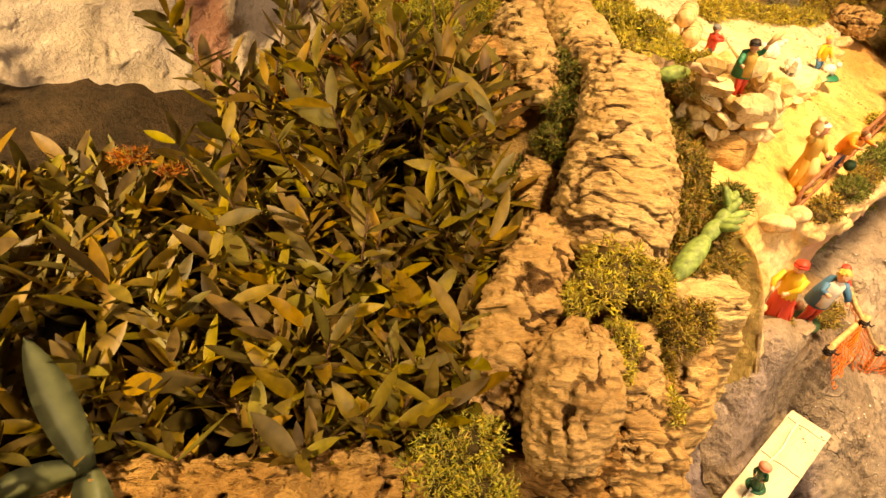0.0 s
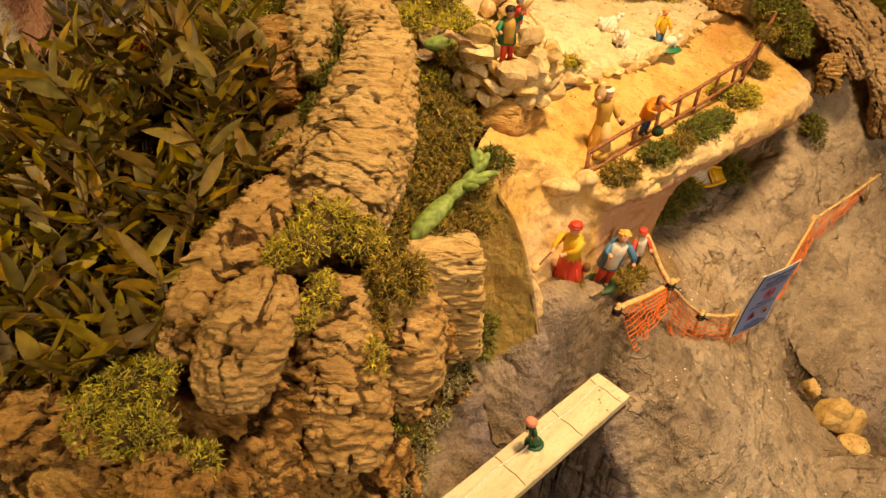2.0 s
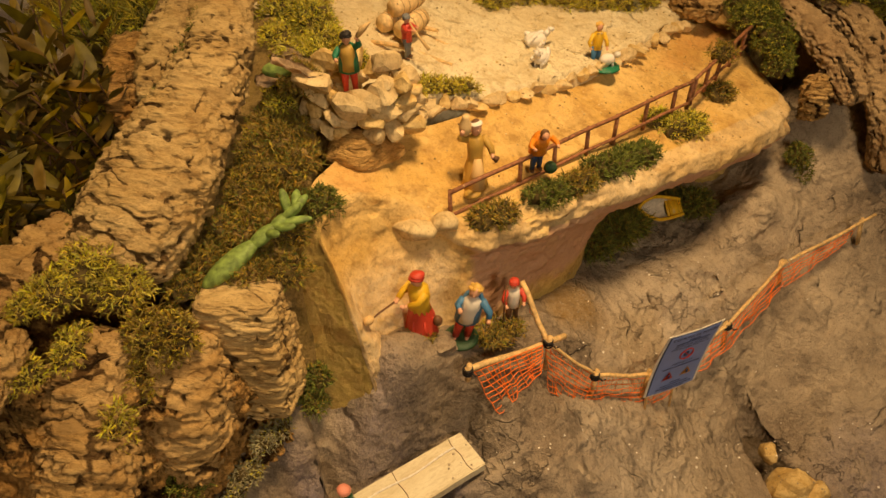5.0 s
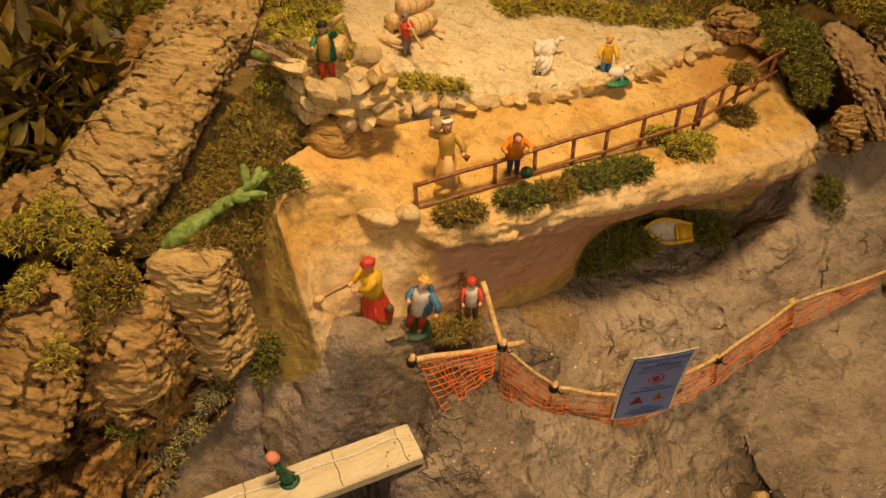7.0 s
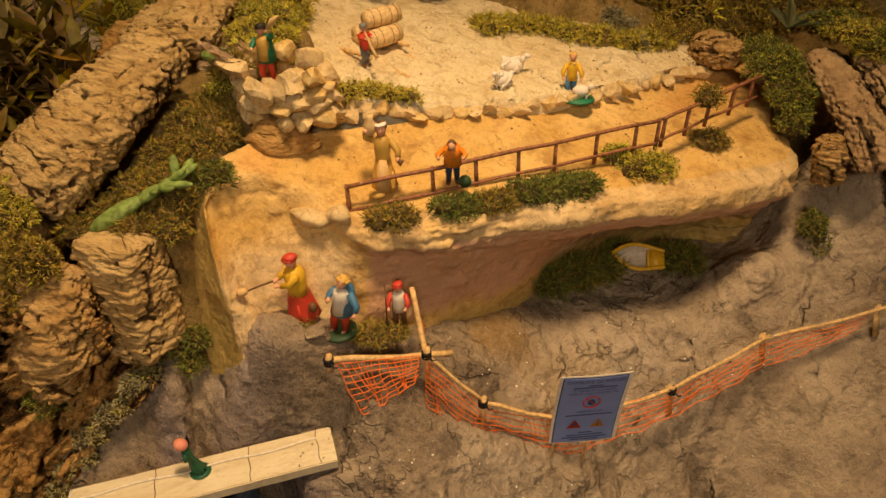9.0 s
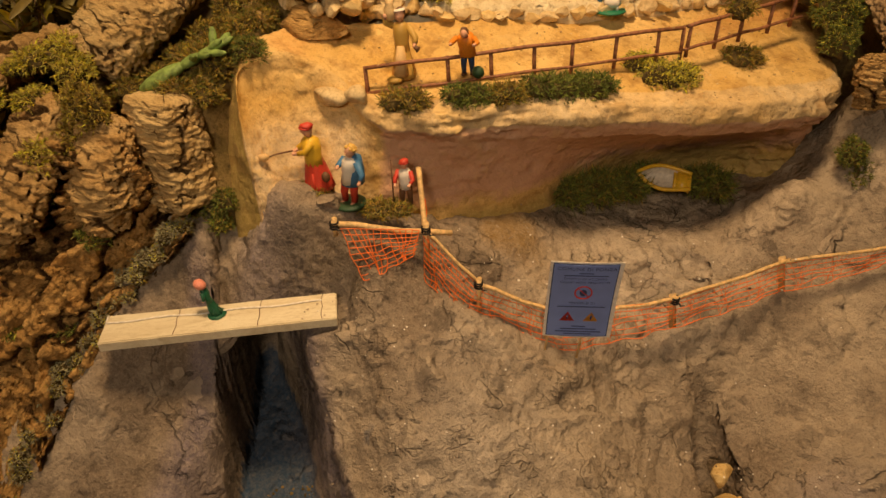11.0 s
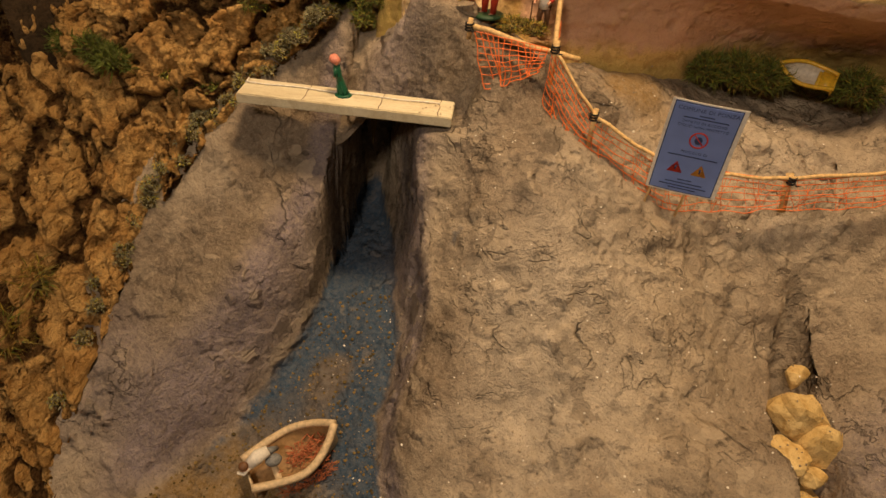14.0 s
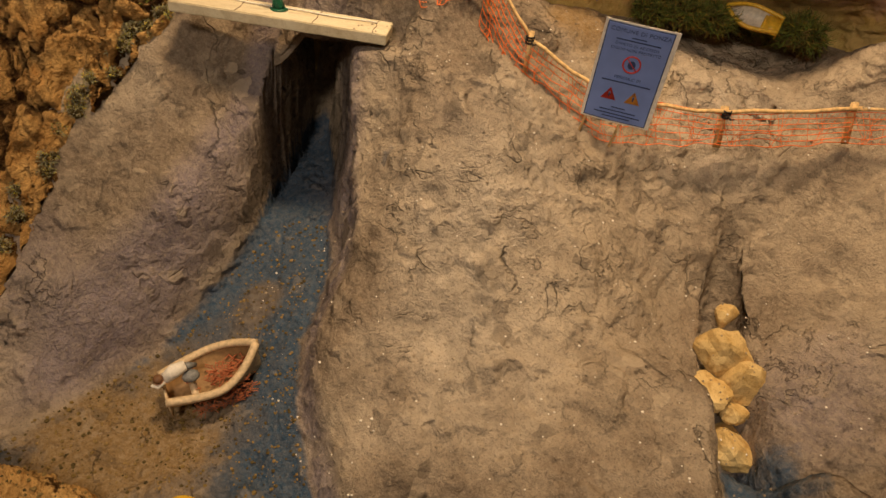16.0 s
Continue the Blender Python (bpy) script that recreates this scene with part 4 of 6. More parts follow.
    for v in bm.verts:
        v.co.x += side_lean * v.co.z
        v.co.y += lean * v.co.z
        v.co *= 1 + 0.02 * noise.noise(v.co * 9)
    ob = part(name, bm, mats)
    ob.matrix_world = pose(*at, 0, 0, face) @ Matrix.Diagonal((h, h, h, 1))
    return tagged(ob, label, "figurine", group="painted clay figurines")


def ladle(bm, slot):
    tube(bm, [(0.17, 0.26, 0.56), (0.16, 0.48, 0.55), (0.15, 0.62, 0.52)], 0.014, 6, mat=slot(BROWN))
    ball(bm, (0.15, 0.66, 0.53), (0.06, 0.075, 0.06), slot(STICK))
    ball(bm, (-0.20, -0.10, 0.26), (0.06, 0.06, 0.08), slot(BROWN))


def staff(bm, slot):
    tube(bm, [(0.2, 0.18, 0.02), (0.19, 0.17, 1.05)], 0.014, 6, mat=slot(BROWN))


def raised_sack(bm, slot):
    tube(bm, [(-0.17, 0.1, 0.95), (-0.28, 0.10, 1.08), (-0.40, 0.1, 1.18)], [0.03, 0.055, 0.01], 8, mat=slot(STICK))


def shoulder_jar(bm, slot):
    tube(bm, [(0.14, 0.0, 0.82), (0.14, 0.0, 0.88), (0.14, 0.0, 0.97), (0.135, 0.0, 1.05), (0.135, 0.0, 1.10)], [0.04, 0.075, 0.085, 0.045, 0.055], 12, mat=slot(BARREL))
    ball(bm, (0, 0.01, 0.975), (0.082, 0.088, 0.022), slot(WHITE))
    tube(bm, [(0.02, 0.13, 0.10), (0.01, 0.14, 0.30), (0.0, 0.11, 0.50)], [0.12, 0.09, 0.05], 10, mat=slot(STICK))
    ball(bm, (0.10, 0.20, 0.045), (0.12, 0.10, 0.06), slot(GOLD))
    tube(bm, [(-0.2, 0.12, 0.5), (-0.26, 0.14, 0.46)], [0.03, 0.05], 8, mat=slot(BROWN))


def flute(bm, slot):
    tube(bm, [(0.04, 0.14, 0.86), (0.08, 0.42, 0.62), (0.10, 0.70, 0.40)], [0.02, 0.03, 0.045], 8, mat=slot(STICK))


def kneeling_lamb(bm, slot):
    ball(bm, (-0.22, 0.18, 0.20), (0.20, 0.13, 0.13), slot(WHITE))
    ball(bm, (-0.42, 0.24, 0.32), (0.08, 0.07, 0.07), slot(WHITE))
    for dx in (-0.34, -0.12):
        tube(bm, [(dx, 0.22, 0.16), (dx, 0.24, 0.02)], 0.03, 6, mat=slot(WHITE))
    tube(bm, [(-0.18, 0.16, 0.0), (-0.18, 0.16, 0.04)], [0.36, 0.34], 14, mat=slot(GREEN))


def bonnet(bm, slot):
    ball(bm, (0, 0.0, 0.96), (0.15, 0.15, 0.13), slot(PINK))


def big_green_jug(bm, slot):
    ball(bm, (-0.22, 0.16, 0.12), (0.12, 0.12, 0.12), slot(DARK_GREEN))


figure("figurine", "woman figurine in yellow tunic and red skirt holding a ladle", (0.276, 0.399, top_at(0.276, 0.399, 0.40) - 0.001), 0.058, 138, YELLOW, RED, None, True, RED,
       arms=((0.17, 0.24, 0.55), (0.02, 0.25, 0.57)), lean=0.05, side_lean=0.0, width=1.1, extra=ladle)
figure("figurine", "barefoot blond figurine with a blue cloak and red trousers", (0.304, 0.402, top_at(0.304, 0.402, 0.40) - 0.001), 0.057, 172, WHITE, RED, BLOND, False, None, lean=0.02, side_lean=-0.20, width=1.0,
       arms=((0.10, 0.16, 0.66), (-0.28, 0.10, 0.50)), sleeve=BLUE, foot=DARK_GREEN, cape=BLUE)
figure("figurine", "small white-haired carrier figurine with a bundle of sticks", (0.341, 0.430, 0.337), 0.042, 195, WHITE, BROWN, WHITE, False, RED,
       arms=((0.15, 0.18, 0.5), (-0.15, 0.2, 0.55)), sleeve=RED, extra=staff)
figure("figurine", "woman figurine in an ochre dress carrying a jar on her shoulder", (0.306, 0.486, top_at(0.306, 0.486) - 0.001), 0.057, 205, GOLD, BLOND, BROWN, True, None, arms=((0.2, 0.06, 0.9), (-0.2, 0.12, 0.5)),
       extra=shoulder_jar, width=0.9)
figure("figurine", "dark-haired figurine in an orange shirt leaning on the fence", (0.352, 0.513, 0.422), 0.044, 200, ORANGE, DARK_BLUE, BROWN, False, None, bend=0.55, lean=0.08, width=1.35,
       arms=((0.22, 0.42, 0.72), (-0.2, 0.40, 0.72)), extra=big_green_jug)
figure("figurine", "shepherd figurine in green coat and red trousers, arm raised", (0.220, 0.477, 0.500), 0.043, 190, GOLD, RED, BROWN, False, BLACK,
       arms=((0.17, 0.12, 0.6), (-0.17, 0.1, 0.93)), extra=raised_sack, cape=GREEN, sleeve=GREEN)
figure("figurine", "small piper figurine in a red coat and grey cap", (0.242, 0.583, 0.480), 0.036, 240, RED, GREY, BROWN, False, GREY, arms=((0.08, 0.3, 0.72), (-0.05, 0.28, 0.74)),
       extra=flute)
figure("figurine", "figurine in a yellow shirt and blue trousers with a white lamb", (0.405, 0.668, 0.442), 0.041, 198, YELLOW, BLUE, BLOND, False, None,
       arms=((0.18, 0.12, 0.45), (-0.2, 0.14, 0.42)), extra=kneeling_lamb)
figure("figurine", "figurine in a green dress with a pink bonnet on the bridge", (0.243, 0.294, 0.277), 0.032, 120, GLAZE, GLAZE, None, True, PINK, lean=0.22,
       arms=((0.10, 0.1, 0.5), (-0.10, 0.1, 0.5)), width=0.8, foot=GLAZE, sleeve=GLAZE, extra=bonnet)


def sheep(at, face, h):
    bm = bmesh.new()
    ball(bm, (0, 0, 0.58), (0.38, 0.56, 0.36))
    for q in range(26):
        a, b = q * 2.4, (q % 7) / 7 * 1.6 - 0.8
        ball(bm, (0.32 * math.cos(a), 0.5 * b, 0.58 + 0.30 * math.sin(a)), 0.13, 0, 6, 5)
    tube(bm, [(0, 0.42, 0.75), (0, 0.62, 0.98)], [0.16, 0.12], 8)
    ball(bm, (0, 0.70, 1.02), (0.11, 0.18, 0.12))
    for s in (-1, 1):
        ball(bm, (0.13 * s, 0.62, 1.06), (0.08, 0.03, 0.05), 0, 6, 5)
        for y in (-0.33, 0.33):
            tube(bm, [(0.15 * s, y, 0.5), (0.15 * s, y, 0)], [0.08, 0.05], 6)
    ob = part("sheep_figurine", bm, WHITE)
    ob.matrix_world = pose(*at, 0, 0, face) @ Matrix.Diagonal((h, h, h, 1))
    return tagged(ob, "white painted sheep figurine on the sand", "sheep figurine", group="sheep figurines")


sheep((0.348, 0.668, top_at(0.348, 0.668) - 0.005), -75, 0.020)
sheep((0.353, 0.629, top_at(0.353, 0.629) - 0.003), 160, 0.018)

# ---- barrels on their hand cart ----


def barrel():
    bm = bmesh.new()
    prof = [(-0.46, 0.16), (-0.465, 0.185), (-0.5, 0.19), (-0.495, 0.215), (-0.25, 0.245), (0, 0.255), (0.25, 0.245), (0.495, 0.215), (0.5, 0.19), (0.465, 0.185), (0.46, 0.16)]
    tube(bm, [(0, x * 0.036, 0) for x, _ in prof], [r * 0.034 for _, r in prof], 20)
    root = thing("barrel", "small pale turned wooden barrel stacked on the hand cart", "barrel", group="stacked barrels")
    part("cask", bm, BARREL, root)
    for y in (-0.0172, 0.0172):
        bm = bmesh.new()
        tube(bm, [(0, y - 0.0004, 0), (0, y + 0.0004, 0)], 0.0063, 20)
        part("head", bm, BARREL_END, root, "flat paler barrel head")
    for x, r in ((-0.36, 0.234), (-0.16, 0.252), (0.16, 0.252), (0.36, 0.234)):
        bm = bmesh.new()
        tube(bm, [(0, (x - 0.012) * 0.036, 0), (0, (x + 0.012) * 0.036, 0)], r * 0.034 + 0.00012, 20)
        part("hoop", bm, HOOP, root)
    return root


first = barrel()
TURN_B = -24
first.matrix_world = pose(0.2235, 0.630, 0.4955, 0, 0, TURN_B)
copy_thing(first, pose(0.2400, 0.622, 0.4935, 0, 0, TURN_B))
copy_thing(first, pose(0.2345, 0.631, 0.5085, 0, 0, TURN_B - 4))
cart = thing("hand_cart", "small wooden hand cart under the barrels", "cart")
for a, b, n in (((0.200, 0.600, 0.486), (0.246, 0.586, 0.486), "crossbar"), ((0.215, 0.645, 0.486), (0.262, 0.628, 0.486), "crossbar"),
                ((0.205, 0.612, 0.484), (0.278, 0.594, 0.470), "shaft"), ((0.222, 0.640, 0.484), (0.290, 0.622, 0.468), "shaft")):
    bm = bmesh.new()
    tube(bm, [a, tuple((Vector(a) + Vector(b)) / 2 + Vector((0, 0, 0.001))), b], [0.0022, 0.002, 0.0016], 7)
    part(n, bm, STICK, cart)

# ---- stones ----


def stone_set(name, label, category, spots, material, sub=2, group="", piece="stone"):
    root = thing(name, label, category, group)
    for k, (c, r) in enumerate(spots):
        bm = bmesh.new()
        lump(bm, (0, 0, 0), r, k * 1.37 + len(spots), sub, 0.35, cut=0.42)
        ob = part(piece, bm, material[k % len(material)], root, smooth=False)
        ob.location = c
    return root


spots = []
for course, (z, n, rx, ry, big) in enumerate(((0.477, 15, 0.037, 0.026, 1.0), (0.487, 14, 0.037, 0.026, 1.05), (0.497, 13, 0.035, 0.026, 1.1), (0.506, 11, 0.033, 0.025, 1.1))):
    for k in range(n):
        a = 2 * math.pi * (k + 0.5 * (course % 2)) / n + rnd.uniform(-0.16, 0.16)
        if course == 3 and 3.9 < a < 5.2:
            continue
        s = rnd.uniform(0.0078, 0.0112) * big
        spots.append(((0.224 + rx * math.cos(a), 0.490 + ry * math.sin(a), z + rnd.uniform(-0.004, 0.003)), (s * 1.15, s, s * 0.95)))
spots.append(((0.224, 0.488, 0.478), (0.033, 0.024, 0.018)))
for x, y, z, s in ((0.196, 0.468, 0.512, 0.013), (0.200, 0.492, 0.516, 0.012), (0.241, 0.501, 0.512, 0.011), (0.222, 0.460, 0.498, 0.0125), (0.218, 0.504, 0.516, 0.011), (0.246, 0.478, 0.506, 0.012)):
    spots.append(((x, y, z), (s * 1.1, s * 0.9, s)))
bm = bmesh.new()
lump(bm, (0.226, 0.474, 0.460), (0.034, 0.024, 0.018), 4.2, 4, 0.3)
tagged(part("clay_foot", bm, BARK_RED), "rust-brown clay foot under the stone heap", "clay", kind="structure")
stone_set("stone_heap", "round heap of pale broken stones with a hollow top", "stone heap", spots, (STONE, STONE, STONE_YELLOW))
line = along(((.246, .514, .466), (.262, .535, .465), (.300, .556, .458), (.350, .600, .452), (.400, .650, .447), (.445, .710, .443), (.490, .775, .440), (.515, .80, .44)), np.linspace(0, 1, 36))
spots = [((p[0] + rnd.uniform(-.003, .003), p[1] + rnd.uniform(-.003, .003), p[2] - 0.004 + rnd.uniform(-.003, .002)),
          (rnd.uniform(.009, .0145), rnd.uniform(.007, .010), rnd.uniform(.006, .0095))) for p in line]
stone_set("stone_edging", "low edging of rough pale stones along the sand terrace", "stone edging", spots, (STONE, STONE_YELLOW, STONE))
for x, y, r, k in ((.267, .438, (.017, .013, .008), 1), (.288, .445, (.011, .010, .009), 2)):
    bm = bmesh.new()
    lump(bm, (0, 0, 0), r, k * 3.3, 3, 0.25, cut=0.66, turn=Euler((0.1 * k, 0.05, 0.6 * k)))
    ob = tagged(part("stone", bm, STONE), "flat pale stone at the end of the fence", "stone", group="flat stones")
    ob.location = (x, y, top_at(x, y) + 0.003)
for label, c, r, k in (("small brown stone wedged in the cleft", (0.622, 0.497, 0.090), (.011, .011, .012), 1), ("large angular ochre stone wedged in the cleft", (0.642, 0.468, 0.078), (.026, .018, .024), 2),
                       ("curved pale yellow stone in the cleft", (0.664, 0.466, 0.060), (.017, .018, .024), 3), ("rounded pinkish-ochre stone in the cleft", (0.650, 0.440, 0.055), (.018, .016, .018), 4),
                       ("small flat ochre stone in the cleft", (0.675, 0.448, 0.045), (.012, .010, .010), 5), ("broad pale yellow stone at the foot of the cleft", (0.684, 0.434, 0.024), (.026, .017, .017), 6)):
    bm = bmesh.new()
    lump(bm, (0, 0, 0), tuple(1.08 * q for q in r), k * 2.1, 3, 0.35, cut=0.60)
    ob = tagged(part("stone", bm, STONE_YELLOW, smooth=False), label, "stone", group="stones in the cleft")
    ob.location = (c[0], c[1], c[2] + 0.007)

stone_set("flat_stone", "flat dark grey stone under the figurines' feet", "stone", [((0.290, 0.386, top_at(.290, .386, .40) + .001), (.023, .010, .008))], (CLAY,), 3)

# ---- wooden fence ----


def fence(a, b, marks, label, rail_z=0.024, gap=None):
    a, b = Vector(a), Vector(b)
    root = thing("fence", label, "fence", group="wooden fences")
    for k, f in enumerate(marks):
        p = a.lerp(b, f)
        q = p + Vector((rnd.uniform(-.001, .001), rnd.uniform(-.001, .001), rail_z + 0.001))
        bm = bmesh.new()
        tube(bm, [tuple(p - Vector((0, 0, 0.004))), tuple(q)], [0.0019, 0.0017], 6)
        part("post", bm, RAIL, root)
    for z, r, lo in ((rail_z, 0.0018, 0.0), (0.003, 0.0015, gap or 0.0)):
        bm = bmesh.new()
        tube(bm, [tuple(a.lerp(b, lo + (1 - lo) * q / 8) + Vector((0, -0.0012, z + 0.0006 * math.sin(q * 2.1)))) for q in range(9)], r, 6)
        part("rail", bm, RAIL, root)


fence((0.291, 0.455, 0.413), (0.490, 0.637, 0.421), (0, 0.25, 0.385, 0.52, 0.64, 0.78, 0.92, 1), "red-brown wooden fence along the ledge", gap=0.0)
fence((0.492, 0.640, 0.422), (0.565, 0.752, 0.430), (0.02, 0.25, 0.45, 0.7, 0.9), "short red-brown wooden fence continuing the first", rail_z=0.023)

# ---- orange net barrier ----
SUPPORTS = ((.312, .372, .341), (.370, .414, .331), (.412, .424, .285), (.462, .452, .258), (.547, .527, .250), (.617, .611, .262), (.709, .668, .279))
barrier = thing("net_barrier", "orange plastic net barrier on thin wooden sticks", "barrier")


def net(a, b, c, d, nx, ny, name="net", droop=0.003, strand=0.00021):
    """A sagging mesh panel with corners a, b (top) and c, d (below a and b)."""
    a, b, c, d = (Vector(p) for p in (a, b, c, d))
    bm = bmesh.new()

    def at(u, v):
        p = a.lerp(b, u).lerp(c.lerp(d, u), v) - Vector((0, 0, droop * v * math.sin(math.pi * min(max(u, 0), 1))))
        return p + Vector((noise.noise((u * 5, v * 3, a.x * 40)), noise.noise((u * 5, v * 3, 7)) - 0.3, noise.noise((u * 4, v * 4, 3)))) * 0.0035 * (0.2 + v)

    for k in range(nx + 1):
        tube(bm, [tuple(at(k / nx + 0.12 * (q / ny) * math.sin(k), q / ny)) for q in range(ny + 1)], strand, 4, False)
    for q in range(ny + 1):
        tube(bm, [tuple(at(k / nx, q / ny)) for k in range(nx + 1)], 0.00042, 4, False)
    return part(name, bm, NET, barrier)


net((.316, .374, .338), (.366, .411, .331), (.337, .372, .296), (.366, .404, .314), 12, 8, droop=0.002, strand=0.00040)
net((.369, .413, .330), (.411, .424, .285), (.372, .404, .292), (.404, .414, .255), 13, 8)
net((.412, .424, .284), (.470, .458, .255), (.405, .416, .254), (.478, .460, .214), 15, 7)
net((.470, .458, .255), (.546, .526, .249), (.478, .460, .214), (.550, .520, .226), 20, 6)
net((.547, .527, .249), (.616, .610, .260), (.550, .520, .226), (.622, .606, .236), 20, 6)
net((.617, .611, .260), (.700, .662, .277), (.622, .606, .236), (.690, .655, .258), 20, 5)
net((.349, .439, .364), (.369, .415, .333), (.355, .436, .350), (.374, .412, .322), 9, 3)
for a, b, r in (((.310, .371, .342), (.384, .430, .322), .0024), ((.347, .441, .368), (.371, .412, .328), .0022), ((.369, .413, .331), (.414, .425, .284), .0015),
                ((.412, .424, .285), (.468, .455, .256), .0018), ((.500, .485, .249), (.549, .529, .251), .0018), ((.546, .526, .251), (.620, .614, .263), .0017),
                ((.614, .608, .262), (.722, .676, .283), .0016)):
    bm = bmesh.new()
    a, b = Vector(a), Vector(b)
    tube(bm, [tuple(a.lerp(b, q / 5) + Vector((0, 0, 0.0012 * math.sin(q * 1.7)))) for q in range(6)], r, 8)
    part("stick", bm, STICK, barrier)
for k, p in enumerate(SUPPORTS):
    bm = bmesh.new()
    low = p[2] - 0.010 if k == 0 else max(min(height(p[0], p[1]), p[2] - 0.02) - 0.006, p[2] - 0.030)
    if k < 4:
        tube(bm, [(p[0], p[1], low), (p[0] + .001, p[1], p[2] + 0.007)], 0.0021, 7)
    else:
        brick(bm, pose(p[0], p[1] - 0.001, (low + p[2] + 0.006) / 2, -8, 6 - 3 * k, 38), (0.0062, 0.0016, p[2] + 0.006 - low), 0, 0.0004)
    post = part("post", bm, STICK, barrier)
    if k in (3, 5, 6):
        continue
    bm = bmesh.new()
    for z in (0, 0.0024, -0.0024):
        tube(bm, [(p[0] + 0.0032 * math.cos(q), p[1] + 0.0032 * math.sin(q), p[2] + z) for q in np.linspace(0, 6.283, 12)], 0.0009, 5)
    tube(bm, [(p[0] + 0.003, p[1] - 0.002, p[2]), (p[0] + 0.006, p[1] - 0.003, p[2] - 0.002), (p[0] + 0.009, p[1] - 0.002, p[2] - 0.001)], [0.0009, 0.0008, 0.0005], 5)
    part("binding", bm, BLACK, post, "black twine binding")

# ---- warning sign ----
tl, tr, bl = Vector((.467, .441, .318)), Vector((.516, .469, .314)), Vector((.462, .445, .235))
ex, ez = (tr - tl).normalized(), (tl - bl).normalized()
ey = ez.cross(ex).normalized()
ex = ey.cross(ez)
W, H = (tr - tl).length, (tl - bl).length
sign_at = Matrix((ex, ey, ez)).transposed().to_4x4()
sign_at.translation = bl
sign = thing("warning_sign", "small blue paper warning sign with a white border on two sticks", "sign", at=sign_at)


def slab(x0, x1, z0, z1, y, t, material, name, label=""):
    bm = bmesh.new()
    brick(bm, Matrix.Translation(((x0 + x1) / 2, y + t / 2, (z0 + z1) / 2)), (x1 - x0, t, z1 - z0), 0, min(t * 0.3, 0.0003))
    bmesh.ops.subdivide_edges(bm, edges=[e for e in bm.edges if e.calc_length() > 0.03], cuts=12, use_grid_fill=True)
    for v in bm.verts:
        v.co.y += bow(v.co.x, v.co.z)
    return part(name, bm, material, sign, label, smooth=False)


def bow(x, z):
    return 0.0020 * math.sin(3.14 * z / H) - 0.0012 * math.sin(3.14 * x / W)


slab(0, W, 0, H, 0, 0.0007, WHITE, "border", "white paper border")
slab(0.0022, W - 0.0035, 0.0016, H - 0.0014, -0.0005, 0.0004, SIGN_INK, "frame_line", "dark outline")
slab(0.0030, W - 0.0043, 0.0024, H - 0.0022, -0.0009, 0.0004, SIGN_BLUE, "panel", "faded blue panel")


def letters(text, size, z, name="lettering"):
    cu = bpy.data.curves.new(name, "FONT")
    cu.body, cu.size, cu.align_x, cu.extrude = text, size, "CENTER", 0.00005
    cu.space_character = 1.1
    tmp = new("text_form", cu)
    bpy.context.view_layer.update()
    me = bpy.data.meshes.new_from_object(tmp.evaluated_get(bpy.context.evaluated_depsgraph_get()))
    bpy.data.objects.remove(tmp)
    me.name = name
    for v in me.vertices:
        x, zz = v.co.x + W / 2, v.co.y + z
        v.co = (x, -0.0011 + bow(x, zz) + v.co.z, zz)
    me.materials.append(SIGN_INK)
    ob = new(name, me)
    ob.parent = sign
    return ob


def bar(z, half, t=0.0011):
    bm = bmesh.new()
    brick(bm, Matrix.Translation((W / 2, -0.0011 + bow(W / 2, z), z)), (2 * half, 0.0003, t))
    part("print_line", bm, SIGN_INK, sign, smooth=False)


letters("COMUNE DI PONZA", 0.0046, H * 0.905)
for z, half in ((0.868, 0.10), (0.838, 0.30)):
    bar(H * z, W * half, 0.0007)
letters("DIVIETO DI ACCESSO", 0.0032, H * 0.782)
letters("CIGLIO NON PROTETTO", 0.0032, H * 0.735)
letters("PERICOLO DI", 0.0032, H * 0.460)
for z, half in ((0.425, 0.34), (0.165, 0.10), (0.130, 0.26), (0.095, 0.33), (0.065, 0.20)):
    bar(H * z, W * half, 0.0008)
bm = bmesh.new()
tube(bm, [(W / 2 + 0.0066 * math.cos(q), -0.0012 + bow(W / 2, H * .62), H * 0.615 + 0.0066 * math.sin(q)) for q in np.linspace(0, 6.283, 28)], 0.0007, 5)
tube(bm, [(W / 2 - 0.0045, -0.0012 + bow(W / 2, H * .6), H * 0.615 + 0.0045), (W / 2 + 0.0045, -0.0012 + bow(W / 2, H * .6), H * 0.615 - 0.0045)], 0.0005, 5)
ring = part("ban_symbol", bm, SIGN_RED, sign, "red prohibition ring")
bm = bmesh.new()
ball(bm, (W / 2, -0.0011 + bow(W / 2, H * .6), H * 0.61), (0.003, 0.0004, 0.0035))
part("disc", bm, SIGN_INK, ring)
for x, m in ((W * 0.32, SIGN_RED), (W * 0.66, SIGN_ORANGE)):
    bm = bmesh.new()
    z0 = H * 0.235
    pts = [(x - 0.0062, z0), (x + 0.0062, z0), (x, z0 + 0.0105)]
    f = bm.faces.new([bm.verts.new((px, -0.0012 + bow(x, z0), pz)) for px, pz in pts])
    bmesh.ops.solidify(bm, geom=[f], thickness=0.0003)
    tri_ob = part("warning_triangle", bm, m, sign, "red-edged warning triangle" if m is SIGN_RED else "orange warning triangle", smooth=False)
    bm = bmesh.new()
    tube(bm, [(x, -0.0018 + bow(x, z0), z0 + 0.0065), (x, -0.0018 + bow(x, z0), z0 + 0.0028)], [0.0009, 0.0005], 6)
    part("mark", bm, SIGN_INK, tri_ob)
